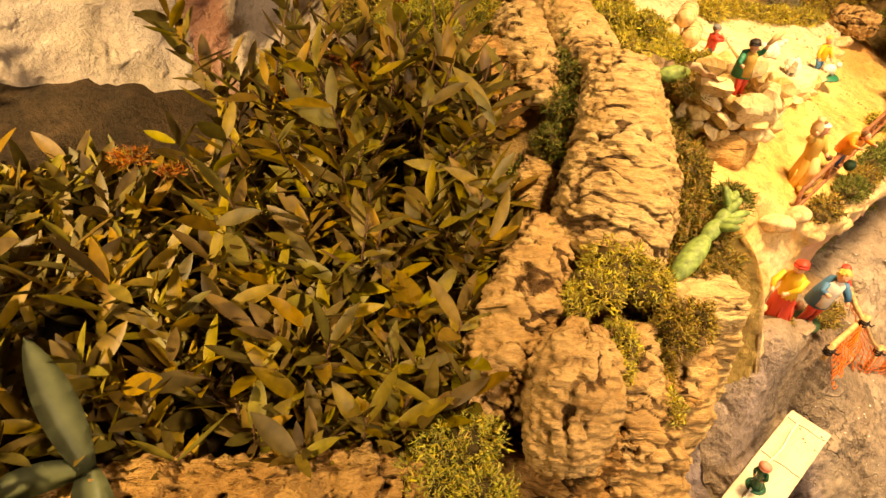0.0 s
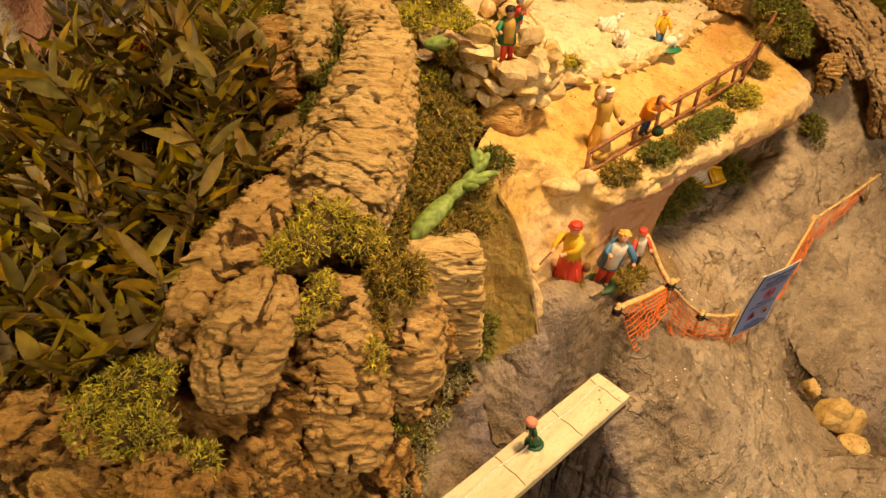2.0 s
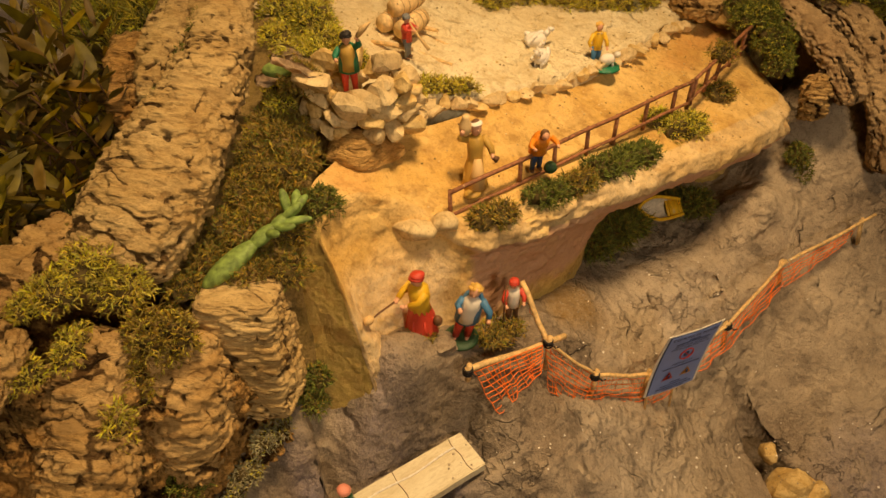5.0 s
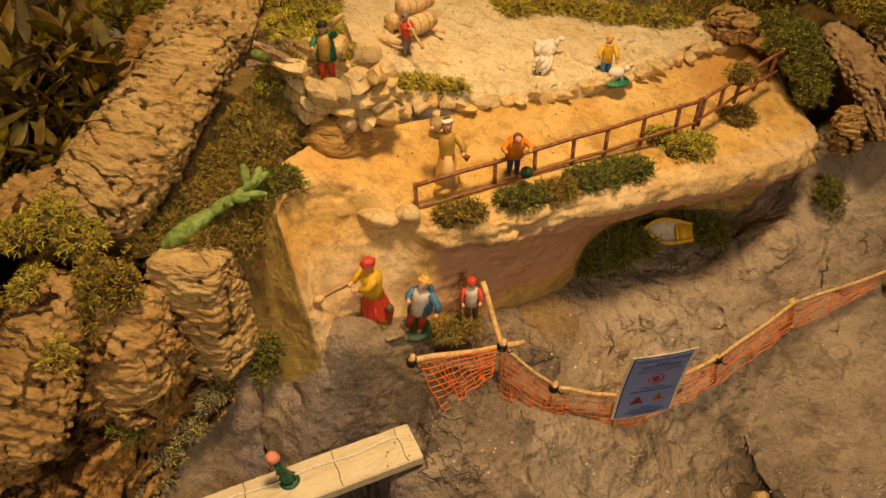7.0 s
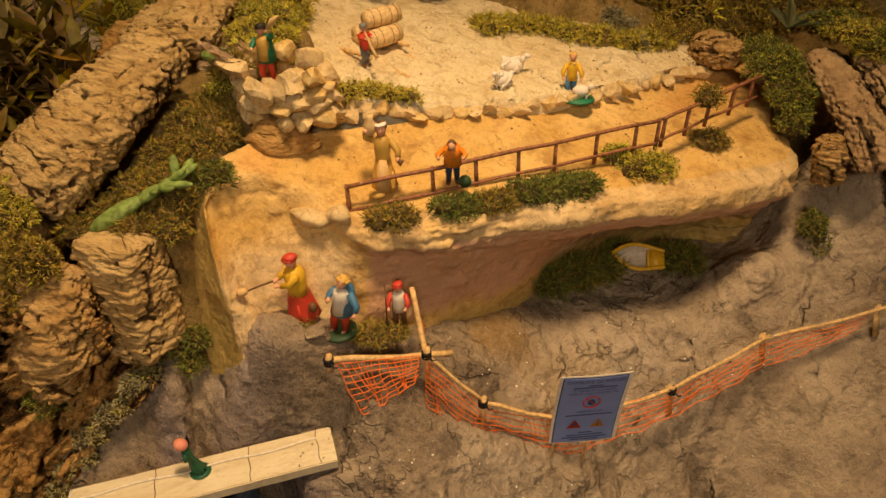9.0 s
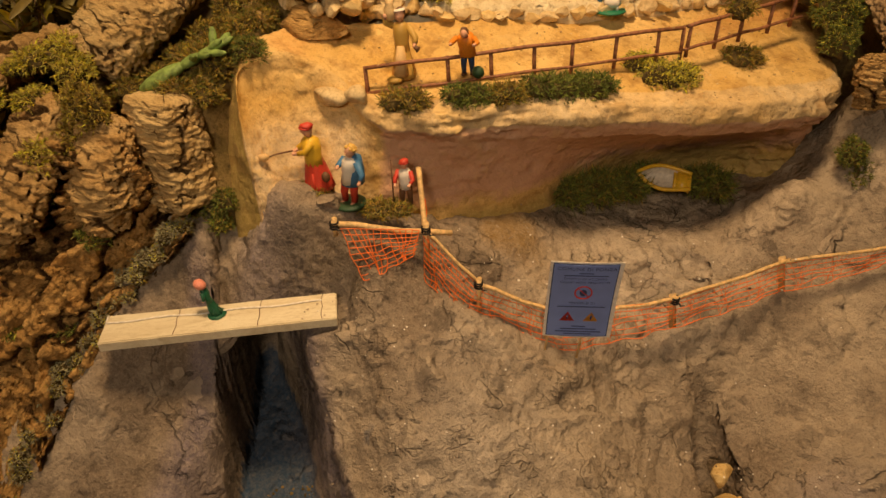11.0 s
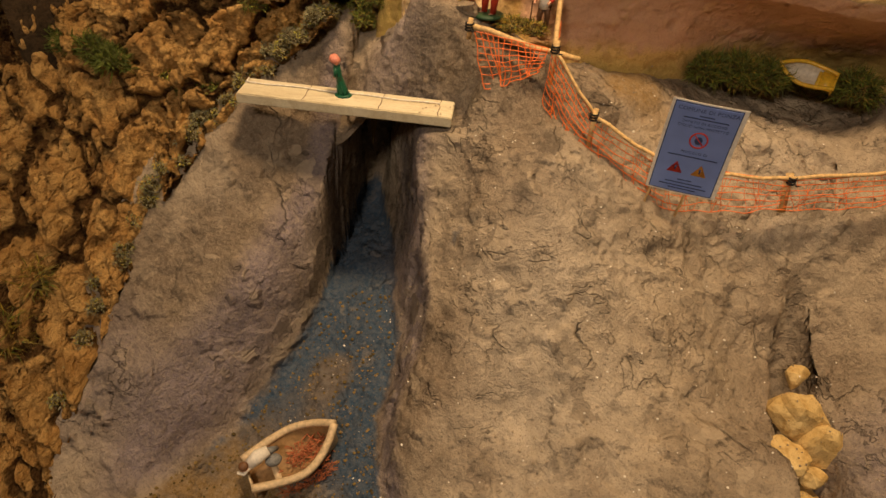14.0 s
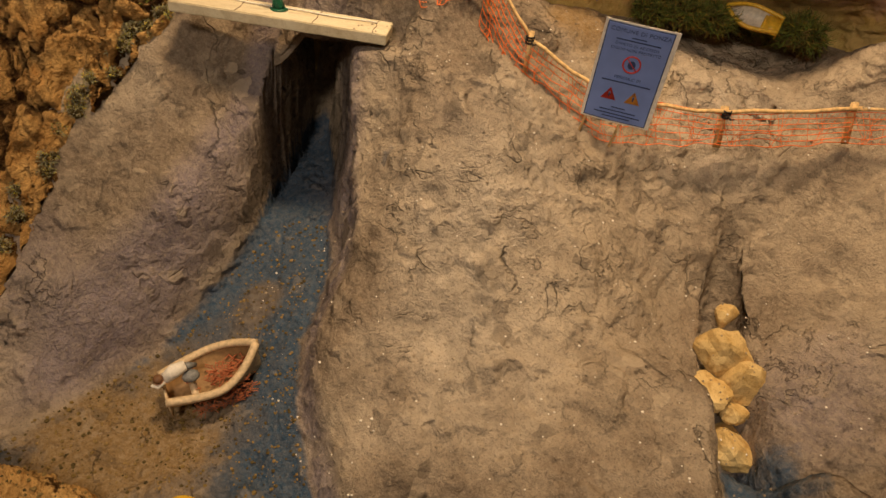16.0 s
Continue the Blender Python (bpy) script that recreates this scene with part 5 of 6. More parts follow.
for x in (W * 0.12, W * 0.62):
    bm = bmesh.new()
    tube(bm, [(x, 0.0022, H * 0.4), (x - 0.002, 0.0010, 0), (x - 0.005, -0.006, -0.020)], 0.0011, 7)
    part("stick", bm, STICK, sign)

# ---- boats ----


def boat(name, label, m, length, beam, depth, outside, inside, category="boat", thwarts=2, lift=0.35, transom=True):
    """An open hull with a raised bow at +x, its inner skin, gunwale and thwarts."""
    root = thing(name, label, category, at=m)
    n, k = 26, 13

    def skin(shrink, floor):
        g = np.zeros((n, k, 3))
        for i in range(n):
            t = i / (n - 1)
            wide = beam / 2 * (0.62 + 0.38 * math.sin(min(t * 1.6, 1) * math.pi / 2)) * (max(0.0, 1 - max(0, (t - 0.45) / 0.55) ** 2.2)) if transom else beam / 2 * math.sin(math.pi * (0.03 + 0.94 * t)) ** 0.7
            rim = depth * (1 + lift * max(0, (t - 0.4) / 0.6) ** 2 + (0 if transom else lift * max(0, (0.4 - t) / 0.4) ** 2))
            for j in range(k):
                s = j / (k - 1) * 2 - 1
                a = abs(s) ** 0.7
                g[i, j] = ((t - 0.5) * length, math.copysign(abs(s) ** 0.55, s) * wide * shrink, floor + (rim - floor) * a ** 2.4)
        return g

    outer = sheet("hull", skin(1.0, 0.0), outside, root, rough=((90, depth * 0.02, 2),))
    inner = sheet("inner_skin", skin(0.86, depth * 0.28), inside, root, "grey inside", rough=((90, depth * 0.02, 2),))
    rim, rim_in = skin(1.0, 0.0), skin(0.86, 0.0)
    for j, side in ((0, -1), (k - 1, 1)):
        bm = bmesh.new()
        tube(bm, [tuple((rim[i, j] + rim_in[i, j]) / 2) for i in range(n)], beam * 0.07, 7)
        part("gunwale", bm, outside, root)
    if transom:
        bm = bmesh.new()
        brick(bm, Matrix.Translation((-length / 2 + 0.0008, 0, depth * 0.55)), (0.0018, beam * 0.62, depth * 0.95), 0, 0.0004)
        part("transom", bm, outside, root)
    for q in range(thwarts):
        x = (-0.22 + 0.36 * q) * length
        bm = bmesh.new()
        brick(bm, Matrix.Translation((x, 0, depth * 0.68)), (length * 0.07, beam * 0.80, 0.0012), 0, 0.0003)
        part("thwart", bm, outside, root)
    return root


bx = Vector((-0.047, -0.016, 0.004)).normalized()
bz = Vector((0.12, -0.42, 0.62))
bz = (bz - bx * bz.dot(bx)).normalized()
boat_pose = Matrix((bx, bz.cross(bx), bz)).transposed().to_4x4()
boat_pose.translation = (0.489, 0.655, 0.286)
yellow_boat = boat("rowing_boat", "small yellow rowing boat with a grey inside, lying on the grass", boat_pose, 0.052, 0.028, 0.011, BOAT_YELLOW, BOAT_IN, thwarts=1)
bm = bmesh.new()
brick(bm, Matrix.Translation((-0.0188, 0, 0.0088)), (0.0125, 0.0215, 0.0014), 0, 0.0004)
part("stern_seat", bm, BOAT_YELLOW, yellow_boat)
boat_at = Matrix.Translation((0.360, 0.146, 0.012)) @ Euler((0.12, -0.12, math.atan2(0.074, 0.020))).to_matrix().to_4x4()
WORN = paint("worn_boat_paint", (0.66, 0.50, 0.29), 0.55, 0.2)
worn = boat("fishing_boat", "worn pale wooden fishing boat with a draped net", boat_at, 0.080, 0.050, 0.021, WORN, HOOP, thwarts=1, lift=0.8)
bm = bmesh.new()
for q in range(260):
    u, v = rnd.uniform(-1, 1), rnd.uniform(0, 1)
    p = Vector((0.004 + 0.024 * u, -0.018 - 0.006 * v, 0.019 - 0.018 * v))
    tube(bm, [tuple(p), tuple(p + Vector((rnd.uniform(-.007, .007), rnd.uniform(-.003, .003), rnd.uniform(-.006, .003))))], 0.00035, 3, False)
for q in range(150):
    p = Vector((rnd.gauss(0.012, 0.012), rnd.gauss(0.0, 0.006), 0.012 + rnd.uniform(0, 0.008)))
    tube(bm, [tuple(p), tuple(p + Vector((rnd.uniform(-.008, .008), rnd.uniform(-.006, .006), rnd.uniform(-.003, .003))))], 0.0005, 3, False)
part("fishing_net", bm, paint("rust_net", (0.50, 0.16, 0.06), 0.7), worn, "rust-red net draped over the side")
bm = bmesh.new()
for q in range(14):
    lump(bm, (0.360 + rnd.uniform(-.016, .016), 0.146 + rnd.uniform(-.034, .034), 0.002), (.010, .011, .008), q, 2, 0.3)
tagged(part("boat_stones", bm, BARK_DARK, smooth=False), "dark stones under the fishing boat", "stones", kind="stuff")
bm = bmesh.new()
tube(bm, [(-0.012, -0.004, 0.0), (0, 0, 0.006), (0.013, 0.002, 0.008)], [0.0065, 0.0085, 0.006], 12, mat=0)
ball(bm, (-0.0175, -0.005, 0.004), 0.0058, 1)
ball(bm, (-0.0180, -0.005, 0.0065), (0.0058, 0.0058, 0.0045), 3)
tube(bm, [(-0.010, -0.006, 0.002), (-0.020, -0.012, 0.0), (-0.026, -0.008, 0.002)], [0.003, 0.0025, 0.0018], 7, mat=0)
tube(bm, [(0.012, 0.002, 0.006), (0.024, 0.004, -0.002)], [0.005, 0.003], 8, mat=2)
ball(bm, (0.016, -0.008, -0.002), (0.010, 0.008, 0.006), 2)
fisher = tagged(part("figurine", bm, [WHITE, SKIN, GREY, BROWN]), "fisherman figurine in a white shirt bending in the boat", "figurine", group="painted clay figurines")
fisher.matrix_world = pose(0.352, 0.116, 0.040, 20, 0, 75) @ Matrix.Diagonal((0.72, 0.72, 0.72, 1))
bm = bmesh.new()
ball(bm, (0, 0, 0), (0.0175, 0.013, 0.012), 0, 28, 18)
tagged(part("glossy_pebble", bm, LEMON), "smooth glossy yellow pebble beside the river bed", "pebble").matrix_world = pose(0.452, 0.073, 0.006, 0, 0, 25)

# ---- cactus and agave ----


def paddle(bm, base, tip, wide, thick):
    base, tip = Vector(base), Vector(tip)
    d = tip - base
    q = d.to_track_quat("Z", "Y").to_matrix()
    ball(bm, base + d / 2, (wide, thick, d.length / 2 * 1.06), 0, 14, 10, q)


cactus = thing("cactus", "bright green prickly cactus lying on the moss", "cactus")
C0, C1 = Vector((.150, .346, .432)), Vector((.200, .394, .462))
for a, b, w in ((0.0, 0.55, .0078), (0.48, 0.76, .0056), (0.70, 0.90, .0045), (0.84, 1.04, .0042)):
    bm = bmesh.new()
    paddle(bm, C0.lerp(C1, a), C0.lerp(C1, b), w, w * 0.75)
    part("paddle", bm, CACTUS, cactus)
for a, off in ((0.72, (.014, -.002, .004)), (0.82, (.010, .006, .008)), (0.9, (-.004, .006, .012)), (0.66, (.010, -.008, .006)), (0.94, (.006, .010, .004)), (0.97, (-.002, .012, .004)), (0.78, (.018, .004, .002))):
    bm = bmesh.new()
    p = C0.lerp(C1, a)
    paddle(bm, p, p + Vector(off) * 1.15, .0032, .0028)
    part("paddle", bm, CACTUS, cactus)
small = thing("cactus", "small pale green cactus pad beside the stone heap", "cactus")
bm = bmesh.new()
paddle(bm, (.158, .480, .512), (.183, .484, .514), .0065, .006)
part("paddle", bm, CACTUS, small)


def blade(bm, base, tip, wide, sag=0.2, fold=0.25, n=8):
    """A long pointed leaf with a fold along the middle."""
    base, tip = Vector(base), Vector(tip)
    d = tip - base
    side = d.cross(Vector((0, 0, 1)))
    side = side.normalized() if side.length > 1e-6 else Vector((1, 0, 0))
    up = side.cross(d).normalized()
    rows = []
    for i in range(n + 1):
        t = i / n
        w = wide * math.sin(math.pi * (0.12 + 0.88 * t)) ** 0.8 * (1 if t < 1 else 0.05)
        c = base + d * t - Vector((0, 0, 1)) * sag * d.length * t * t
        rows.append([bm.verts.new(c - side * w + up * w * fold), bm.verts.new(c), bm.verts.new(c + side * w + up * w * fold)])
    for a, b in zip(rows, rows[1:]):
        bm.faces.new((a[0], a[1], b[1], b[0]))
        bm.faces.new((a[1], a[2], b[2], b[1]))


def agave(label, at, leaves, wide):
    root = thing("agave", label, "agave")
    for tip in leaves:
        bm = bmesh.new()
        blade(bm, at, Vector(at) + Vector(tip), wide, 0.15, 0.35, 12)
        ret = bmesh.ops.solidify(bm, geom=bm.faces[:], thickness=0.0012)
        part("leaf", bm, BLUE_GREEN, root)


agave("small blue-green agave on the mossy rock", (.578, .800, .484), ((-.006, -.004, .036), (.046, -.004, .016), (.030, .02, .02), (-.02, .015, .018)), .0075)
agave("blue-green broad-leaved agave beside the shrub", (-.166, .213, .424), ((-.034, .044, .052), (-.050, -.02, .006), (.022, -.045, -.004)), .0088)

# ---- moss and grass ----


def moss(label, spots, mats=(SOIL, MOSS), length=0.0052, density=1.9, seed=1, name="moss_clump", up=0.1, curl=3.4, core=0.82, group="moss clumps", wide=0.00036, category="moss"):
    """Clumps of fine curling strands over a low core of soil, each an object of its own."""
    if len(spots) > 1:
        return [moss(label, [one], mats, length, density, seed + 7 * k, name, up, curl, core, group, wide, category) for k, one in enumerate(spots)]
    r = random.Random(seed)
    bm = bmesh.new()
    for k, (c, rad) in enumerate(spots):
        lump(bm, c, tuple(q * core for q in rad), k * 1.9 + seed, 3, 0.6, 2.0)
    for f in bm.faces:
        f.material_index = 0
    verts, faces, idx = [], [], []
    for c, rad in spots:
        area = rad[0] * rad[1] + rad[0] * rad[2] + rad[1] * rad[2]
        for _ in range(int(area * 1.05e6 * density * 1.3)):
            d = Vector((r.gauss(0, 1), r.gauss(0, 1), r.gauss(0.35, 0.9))).normalized()
            if d.z < -0.45:
                continue
            if noise.noise(Vector((d.x * 3.1 + seed, d.y * 3.1, d.z * 3.1 + c[0] * 90))) < -0.22:
                continue
            bump = 0.84 + 0.36 * noise.noise(Vector((d.x * 2 + c[0] * 50, d.y * 2, d.z * 2)))
            p = Vector(c) + Vector((d.x * rad[0], d.y * rad[1], d.z * rad[2])) * (bump + 0.36 * noise.noise(Vector((d.x * 5, d.y * 5, d.z * 5 + seed))))
            way = (d + Vector((r.gauss(0, .6), r.gauss(0, .6), up + r.gauss(0, .4)))).normalized()
            ln = length * r.uniform(0.45, 1.2)
            side = way.orthogonal().normalized()
            side.rotate(Matrix.Rotation(r.uniform(0, 6.28), 3, way))
            b0 = len(verts)
            w = wide * r.uniform(0.7, 1.4)
            q = p.copy()
            bend = Vector((r.gauss(0, 1), r.gauss(0, 1), r.gauss(-0.2, 1))) * curl * 0.5
            for s in range(4):
                ww = w * (1, 1.1, 0.8, 0.25)[s]
                verts += [q - side * ww, q + side * ww]
                q = q + (way + bend * s * 0.4).normalized() * ln / 3
            for s in range(3):
                faces.append((b0 + 2 * s, b0 + 2 * s + 1, b0 + 2 * s + 3, b0 + 2 * s + 2))
                idx.append(1 if r.random() < 0.8 or len(mats) < 3 else 2)
    root = thing(name, label, category, group)
    part("soil_core", bm, mats[0], root)
    me = bpy.data.meshes.new("fuzz")
    me.from_pydata([tuple(v) for v in verts], [], faces)
    for m in mats[1:]:
        me.materials.append(m)
    me.polygons.foreach_set("material_index", [q - 1 for q in idx])
    me.polygons.foreach_set("use_smooth", [True] * len(me.polygons))
    ob = tagged(new("fuzz", me), kind="stuff")
    ob.parent = root
    return root


def on(x, y, rx, ry, rz, lift=0.2):
    return ((x, y, top_at(x, y) + rz * lift), (rx, ry, rz))


moss("yellow-green moss tuft on the cork pieces", [((.100, .325, .462), (.022, .018, .012)), ((.118, .318, .452), (.018, .014, .012)), ((.086, .305, .458), (.014, .014, .01))], (SOIL, MOSS, MOSS_BROWN), seed=2)
moss("brown-green moss hanging between the cork pieces", [((.135, .302, .425), (.014, .014, .026)), ((.150, .305, .43), (.012, .010, .02)), ((.128, .290, .40), (.012, .012, .024))], (SOIL, MOSS_BROWN, MOSS), seed=3)
moss("green moss on the broken cork", [((.006, .228, .424), (.020, .016, .012)), ((-.010, .212, .416), (.018, .016, .012)), ((.016, .202, .418), (.016, .014, .012)), ((.044, .196, .402), (.010, .010, .010))], (SOIL, MOSS, MOSS_DARK), seed=4)
moss("long brown-green moss on the bank below the log", [on(.165, .375, .024, .022, .010), on(.185, .395, .022, .018, .010), on(.172, .415, .024, .024, .009), on(.160, .440, .018, .022, .009),
      on(.182, .440, .018, .022, .008), on(.160, .470, .016, .018, .008), on(.158, .395, .012, .024, .008), on(.190, .372, .02, .014, .010)], (SOIL, MOSS_BROWN, MOSS_DARK), length=0.0065, density=1.5, seed=5, curl=3.0)
br = random.Random(9)
moss("tangled moss covering the bank beside the log", [on(.162 + .038 * br.random() + .1 * (yy - .43) * (yy < .43), yy, br.uniform(.014, .020), br.uniform(.014, .020), br.uniform(.007, .012), 0.1) for yy in (.362, .370, .378, .386, .394, .402, .410, .418, .426, .434, .442, .450, .458, .466, .474, .482)],
     (EARTH, MOSS_BROWN, MOSS_DARK), length=0.0062, density=1.5, seed=80, curl=3.2)
moss("dark moss in the gap under the pale log", [((.136, .345, .428), (.012, .014, .012)), ((.143, .366, .432), (.010, .014, .012)), ((.148, .390, .442), (.009, .016, .012)), ((.152, .418, .455), (.008, .016, .012)), ((.152, .445, .468), (.008, .014, .012))], (SOIL, MOSS_BROWN, MOSS_DARK), seed=97)
moss("dark moss below the cork block and the end of the ledge", [((.192, .350, .335), (.014, .010, .014)), ((.205, .356, .338), (.012, .010, .014)), ((.178, .342, .325), (.014, .010, .012)), ((.202, .346, .322), (.012, .010, .008))], (SOIL, MOSS_DARK, MOSS_BROWN), seed=95)
moss("moss filling the gaps between the log and its broken pieces", [((.098, .528, .520), (.010, .016, .012)), ((.094, .500, .505), (.010, .018, .012)), ((.088, .470, .490), (.012, .018, .012)), ((.080, .440, .475), (.012, .018, .012)), ((.092, .560, .530), (.008, .014, .010))], (SOIL, MOSS_DARK, MOSS_BROWN), seed=90)
moss("tangled green and brown moss between shrub and log", [((.060, .425, .452), (.016, .022, .012)), ((.082, .515, .505), (.010, .016, .010)), ((.048, .400, .440), (.014, .018, .012)), ((.030, .545, .480), (.018, .02, .016)), ((.045, .580, .495), (.018, .02, .016))], (SOIL, MOSS_DARK, MOSS), seed=71)
moss("thick yellow-green moss round the dry leaves", [on(.185, .525, .018, .016, .012), on(.200, .508, .014, .012, .010), on(.172, .560, .018, .018, .014), on(.145, .575, .020, .018, .014), on(.205, .548, .014, .016, .010), on(.165, .485, .012, .012, .008)], (SOIL, MOSS, MOSS_DARK), seed=72)
moss("green grass on a ledge of the bark cliff", [((.045, .128, .302), (.014, .012, .010)), ((.062, .138, .300), (.014, .012, .010)), ((.082, .148, .298), (.014, .012, .010)), ((.102, .156, .292), (.014, .012, .010))], (SOIL, MOSS_DARK, MOSS_DARK), length=0.010, seed=73, curl=1.6, name="grass_tuft", category="grass", group="grass tufts")
foot_line = along(FOOT[2:], np.linspace(0.05, 1, 26))
lr = random.Random(3)
moss("grey-green lichen along the foot of the bark cliff", [((p[0] + lr.uniform(-.004, .006), p[1] + lr.uniform(-.005, .004), p[2] + lr.uniform(-.004, .006)), (lr.uniform(.005, .009), lr.uniform(.005, .009), lr.uniform(.006, .010))) for p in foot_line], (SOIL, MOSS_GREY, MOSS), length=0.0042, density=1.4, seed=74, category="lichen")
moss("dark green moss bush at the edge of the slope", [on(.208, .412, .016, .014, .012)], (SOIL, MOSS_DARK, MOSS_BROWN), seed=6)
moss("bright moss between the log and the terrace", [on(.160, .505, .014, .012, .008), on(.168, .525, .018, .016, .010), on(.150, .545, .016, .016, .010), on(.185, .545, .014, .016, .008)], (SOIL, MOSS, MOSS), seed=7)
moss("large yellow-green moss mound behind the log", [on(.115, .635, .040, .032, .026), on(.145, .610, .026, .026, .022), on(.09, .665, .034, .03, .02), on(.160, .590, .018, .018, .016)], (SOIL, MOSS, MOSS_BROWN), length=0.008, seed=8)
moss("green moss mound at the back of the terrace", [on(.185, .72, .028, .030, .024), on(.215, .755, .030, .024, .02)], (SOIL, MOSS, MOSS_DARK), length=0.008, seed=9)
moss("low yellow-green moss beside the log", [on(.06, .70, .035, .03, .02), on(.04, .655, .024, .024, .016)], (SOIL, MOSS, MOSS_BROWN), length=0.008, seed=10)
moss("long olive moss mat along the back of the sand", [on(.300 + .026 * k, .735 + .012 * math.sin(k) + .012 * k, .022, .017, .010) for k in range(7)], (SOIL, MOSS, MOSS_BROWN), length=0.008, seed=11)
moss("brown heath behind the terrace", [on(.27 + .045 * k, .83 + .012 * (k % 3) + .01 * k, .036, .030, .018) for k in range(8)], (SOIL, MOSS_BROWN, MOSS), length=0.014, density=0.7, seed=12)
moss("grey lichen tufts at the back of the terrace", [on(.425, .800, .016, .012, .016), on(.442, .785, .012, .010, .012), on(.412, .812, .012, .012, .012)], (SOIL, MOSS_GREY, MOSS_GREY), length=0.005, seed=13, category="lichen")
moss("olive tufts beside the stone edging", [on(.465, .815, .020, .016, .018), on(.49, .835, .020, .016, .018)], (SOIL, MOSS_BROWN, MOSS), seed=14)
moss("dark green moss on the rock above the ledge", [((.578, .775, .455), (.022, .02, .018)), ((.592, .757, .435), (.020, .018, .022)), ((.600, .745, .415), (.014, .014, .018))], (SOIL, MOSS_DARK, MOSS), seed=15)
moss("olive moss along the rim of the dark rock", [((.63 + .03 * k, .80 + .012 * k, .485 - .004 * k), (.024, .018, .012)) for k in range(4)], (SOIL, MOSS, MOSS_BROWN), seed=16)
moss("strip of moss between the stones and the sand", [on(.262, .548, .014, .010, .007), on(.276, .556, .015, .010, .007), on(.290, .563, .014, .009, .006), on(.252, .532, .012, .012, .008)], (SOIL, MOSS, MOSS_BROWN), seed=17)
moss("dark green moss under the bark", [((.125, .215, .262), (.018, .022, .008)), ((.105, .195, .275), (.020, .016, .008)), ((.146, .272, .335), (.012, .014, .010)), ((.115, .255, .372), (.016, .012, .010))], (SOIL, MOSS_DARK, MOSS), seed=18)
moss("pale lichen tufts at the foot of the bark", [((.138, .185, .225), (.006, .006, .009)), ((.136, .165, .205), (.006, .006, .009)), ((.150, .118, .16), (.006, .007, .008)), ((.148, .205, .245), (.006, .008, .006)),
      ((.165, .295, .305), (.012, .008, .007)), ((.180, .312, .325), (.010, .008, .007)), ((.150, .275, .292), (.010, .008, .007))], (SOIL, MOSS_GREY, MOSS_GREY), length=0.004, seed=19, category="lichen")
moss("dry brown grass at the foot of the bark", [((.165, .0, .115), (.018, .018, .016)), ((.145, .035, .14), (.014, .014, .014))], (SOIL, MOSS_BROWN, MOSS_DARK), length=0.02, density=0.7, seed=20, name="grass_tuft", category="grass", group="grass tufts")
moss("moss round the feet of the figurines", [((.325, .410, .338), (.016, .012, .006)), ((.338, .420, .337), (.014, .010, .006)), ((.276, .392, .352), (.012, .010, .005))], (SOIL, MOSS_BROWN, MOSS_DARK), length=0.006, seed=21)
moss("dark dry grass in the hollow under the ledge", [((.440, .608, .288), (.024, .018, .016)), ((.460, .632, .284), (.020, .014, .014)), ((.420, .585, .288), (.018, .014, .014)), ((.530, .675, .284), (.022, .016, .016)), ((.512, .690, .274), (.020, .012, .012)), ((.470, .676, .276), (.020, .012, .012))],
     (SOIL, MOSS_DARK, MOSS_BROWN), length=0.013, seed=22, name="grass_tuft", category="grass", group="grass tufts")
moss("dark moss on the rock beside the hollow", [((.640, .715, .325), (.012, .014, .018)), ((.652, .720, .300), (.012, .014, .02)), ((.662, .728, .27), (.012, .014, .02))], (SOIL, MOSS_DARK, MOSS_BROWN), seed=23)
for k, (x, y, rx, ry, rz, m, lab) in enumerate(((.322, .463, .015, .010, .011, MOSS_BROWN, "brown-green moss bush at the foot of the fence"), (.362, .494, .014, .011, .012, MOSS_DARK, "dark green moss bush at the foot of the fence"),
                                                (.386, .515, .014, .012, .011, MOSS_BROWN, "brownish moss bush at the foot of the fence"), (.412, .540, .017, .013, .012, MOSS_DARK, "dark green moss bush at the foot of the fence"),
                                                (.438, .565, .016, .013, .012, MOSS_DARK, "dark green moss bush at the foot of the fence"), (.487, .622, .018, .014, .013, MOSS, "dry olive bush at the foot of the fence"),
                                                (.462, .622, .012, .010, .010, MOSS, "small olive bush behind the fence"), (.530, .690, .015, .012, .012, MOSS_BROWN, "brown dry bush at the short fence"))):
    for dx, dy, f in ((-0.45, -0.4, 0.8), (0.1, 0.0, 0.9), (0.5, 0.45, 0.75)):
        moss(lab, [on(x + dx * rx, y + dy * rx, 1.2 * rx * f, 1.2 * ry * f, 1.2 * rz * f)], (SOIL, m, MOSS_DARK), length=0.0058, seed=30 + 3 * k + int(10 * f), name="moss_bush", group="bushes along the fence", density=1.1, category="bush")

hr = random.Random(5)
moss("dry brown-green heath on the hillside", [on(hr.uniform(.04, .80), hr.uniform(.86, 1.10), hr.uniform(.03, .05), hr.uniform(.025, .04), hr.uniform(.014, .026)) for k in range(34)], (SOIL, MOSS_BROWN, MOSS),
     length=0.014, density=0.4, seed=60, wide=0.0009, category="heath", name="heath_clump", group="heath clumps")
moss("yellow-green moss caught between the cork pieces", [((.100, .288, .435), (.010, .016, .010)), ((.086, .262, .440), (.012, .012, .008)), ((.072, .300, .452), (.010, .014, .007)), ((.128, .262, .402), (.008, .012, .016))], (SOIL, MOSS, MOSS_BROWN), seed=61)

moss("olive moss over the bark slabs beyond the ledge", [on(.66 + .03 * k, .80 + .016 * (k % 3), .026, .020, .012) for k in range(6)] + [on(.70 + .03 * k, .86 + .02 * (k % 2), .030, .024, .014) for k in range(5)], (SOIL, MOSS, MOSS_BROWN), length=0.007, seed=110)

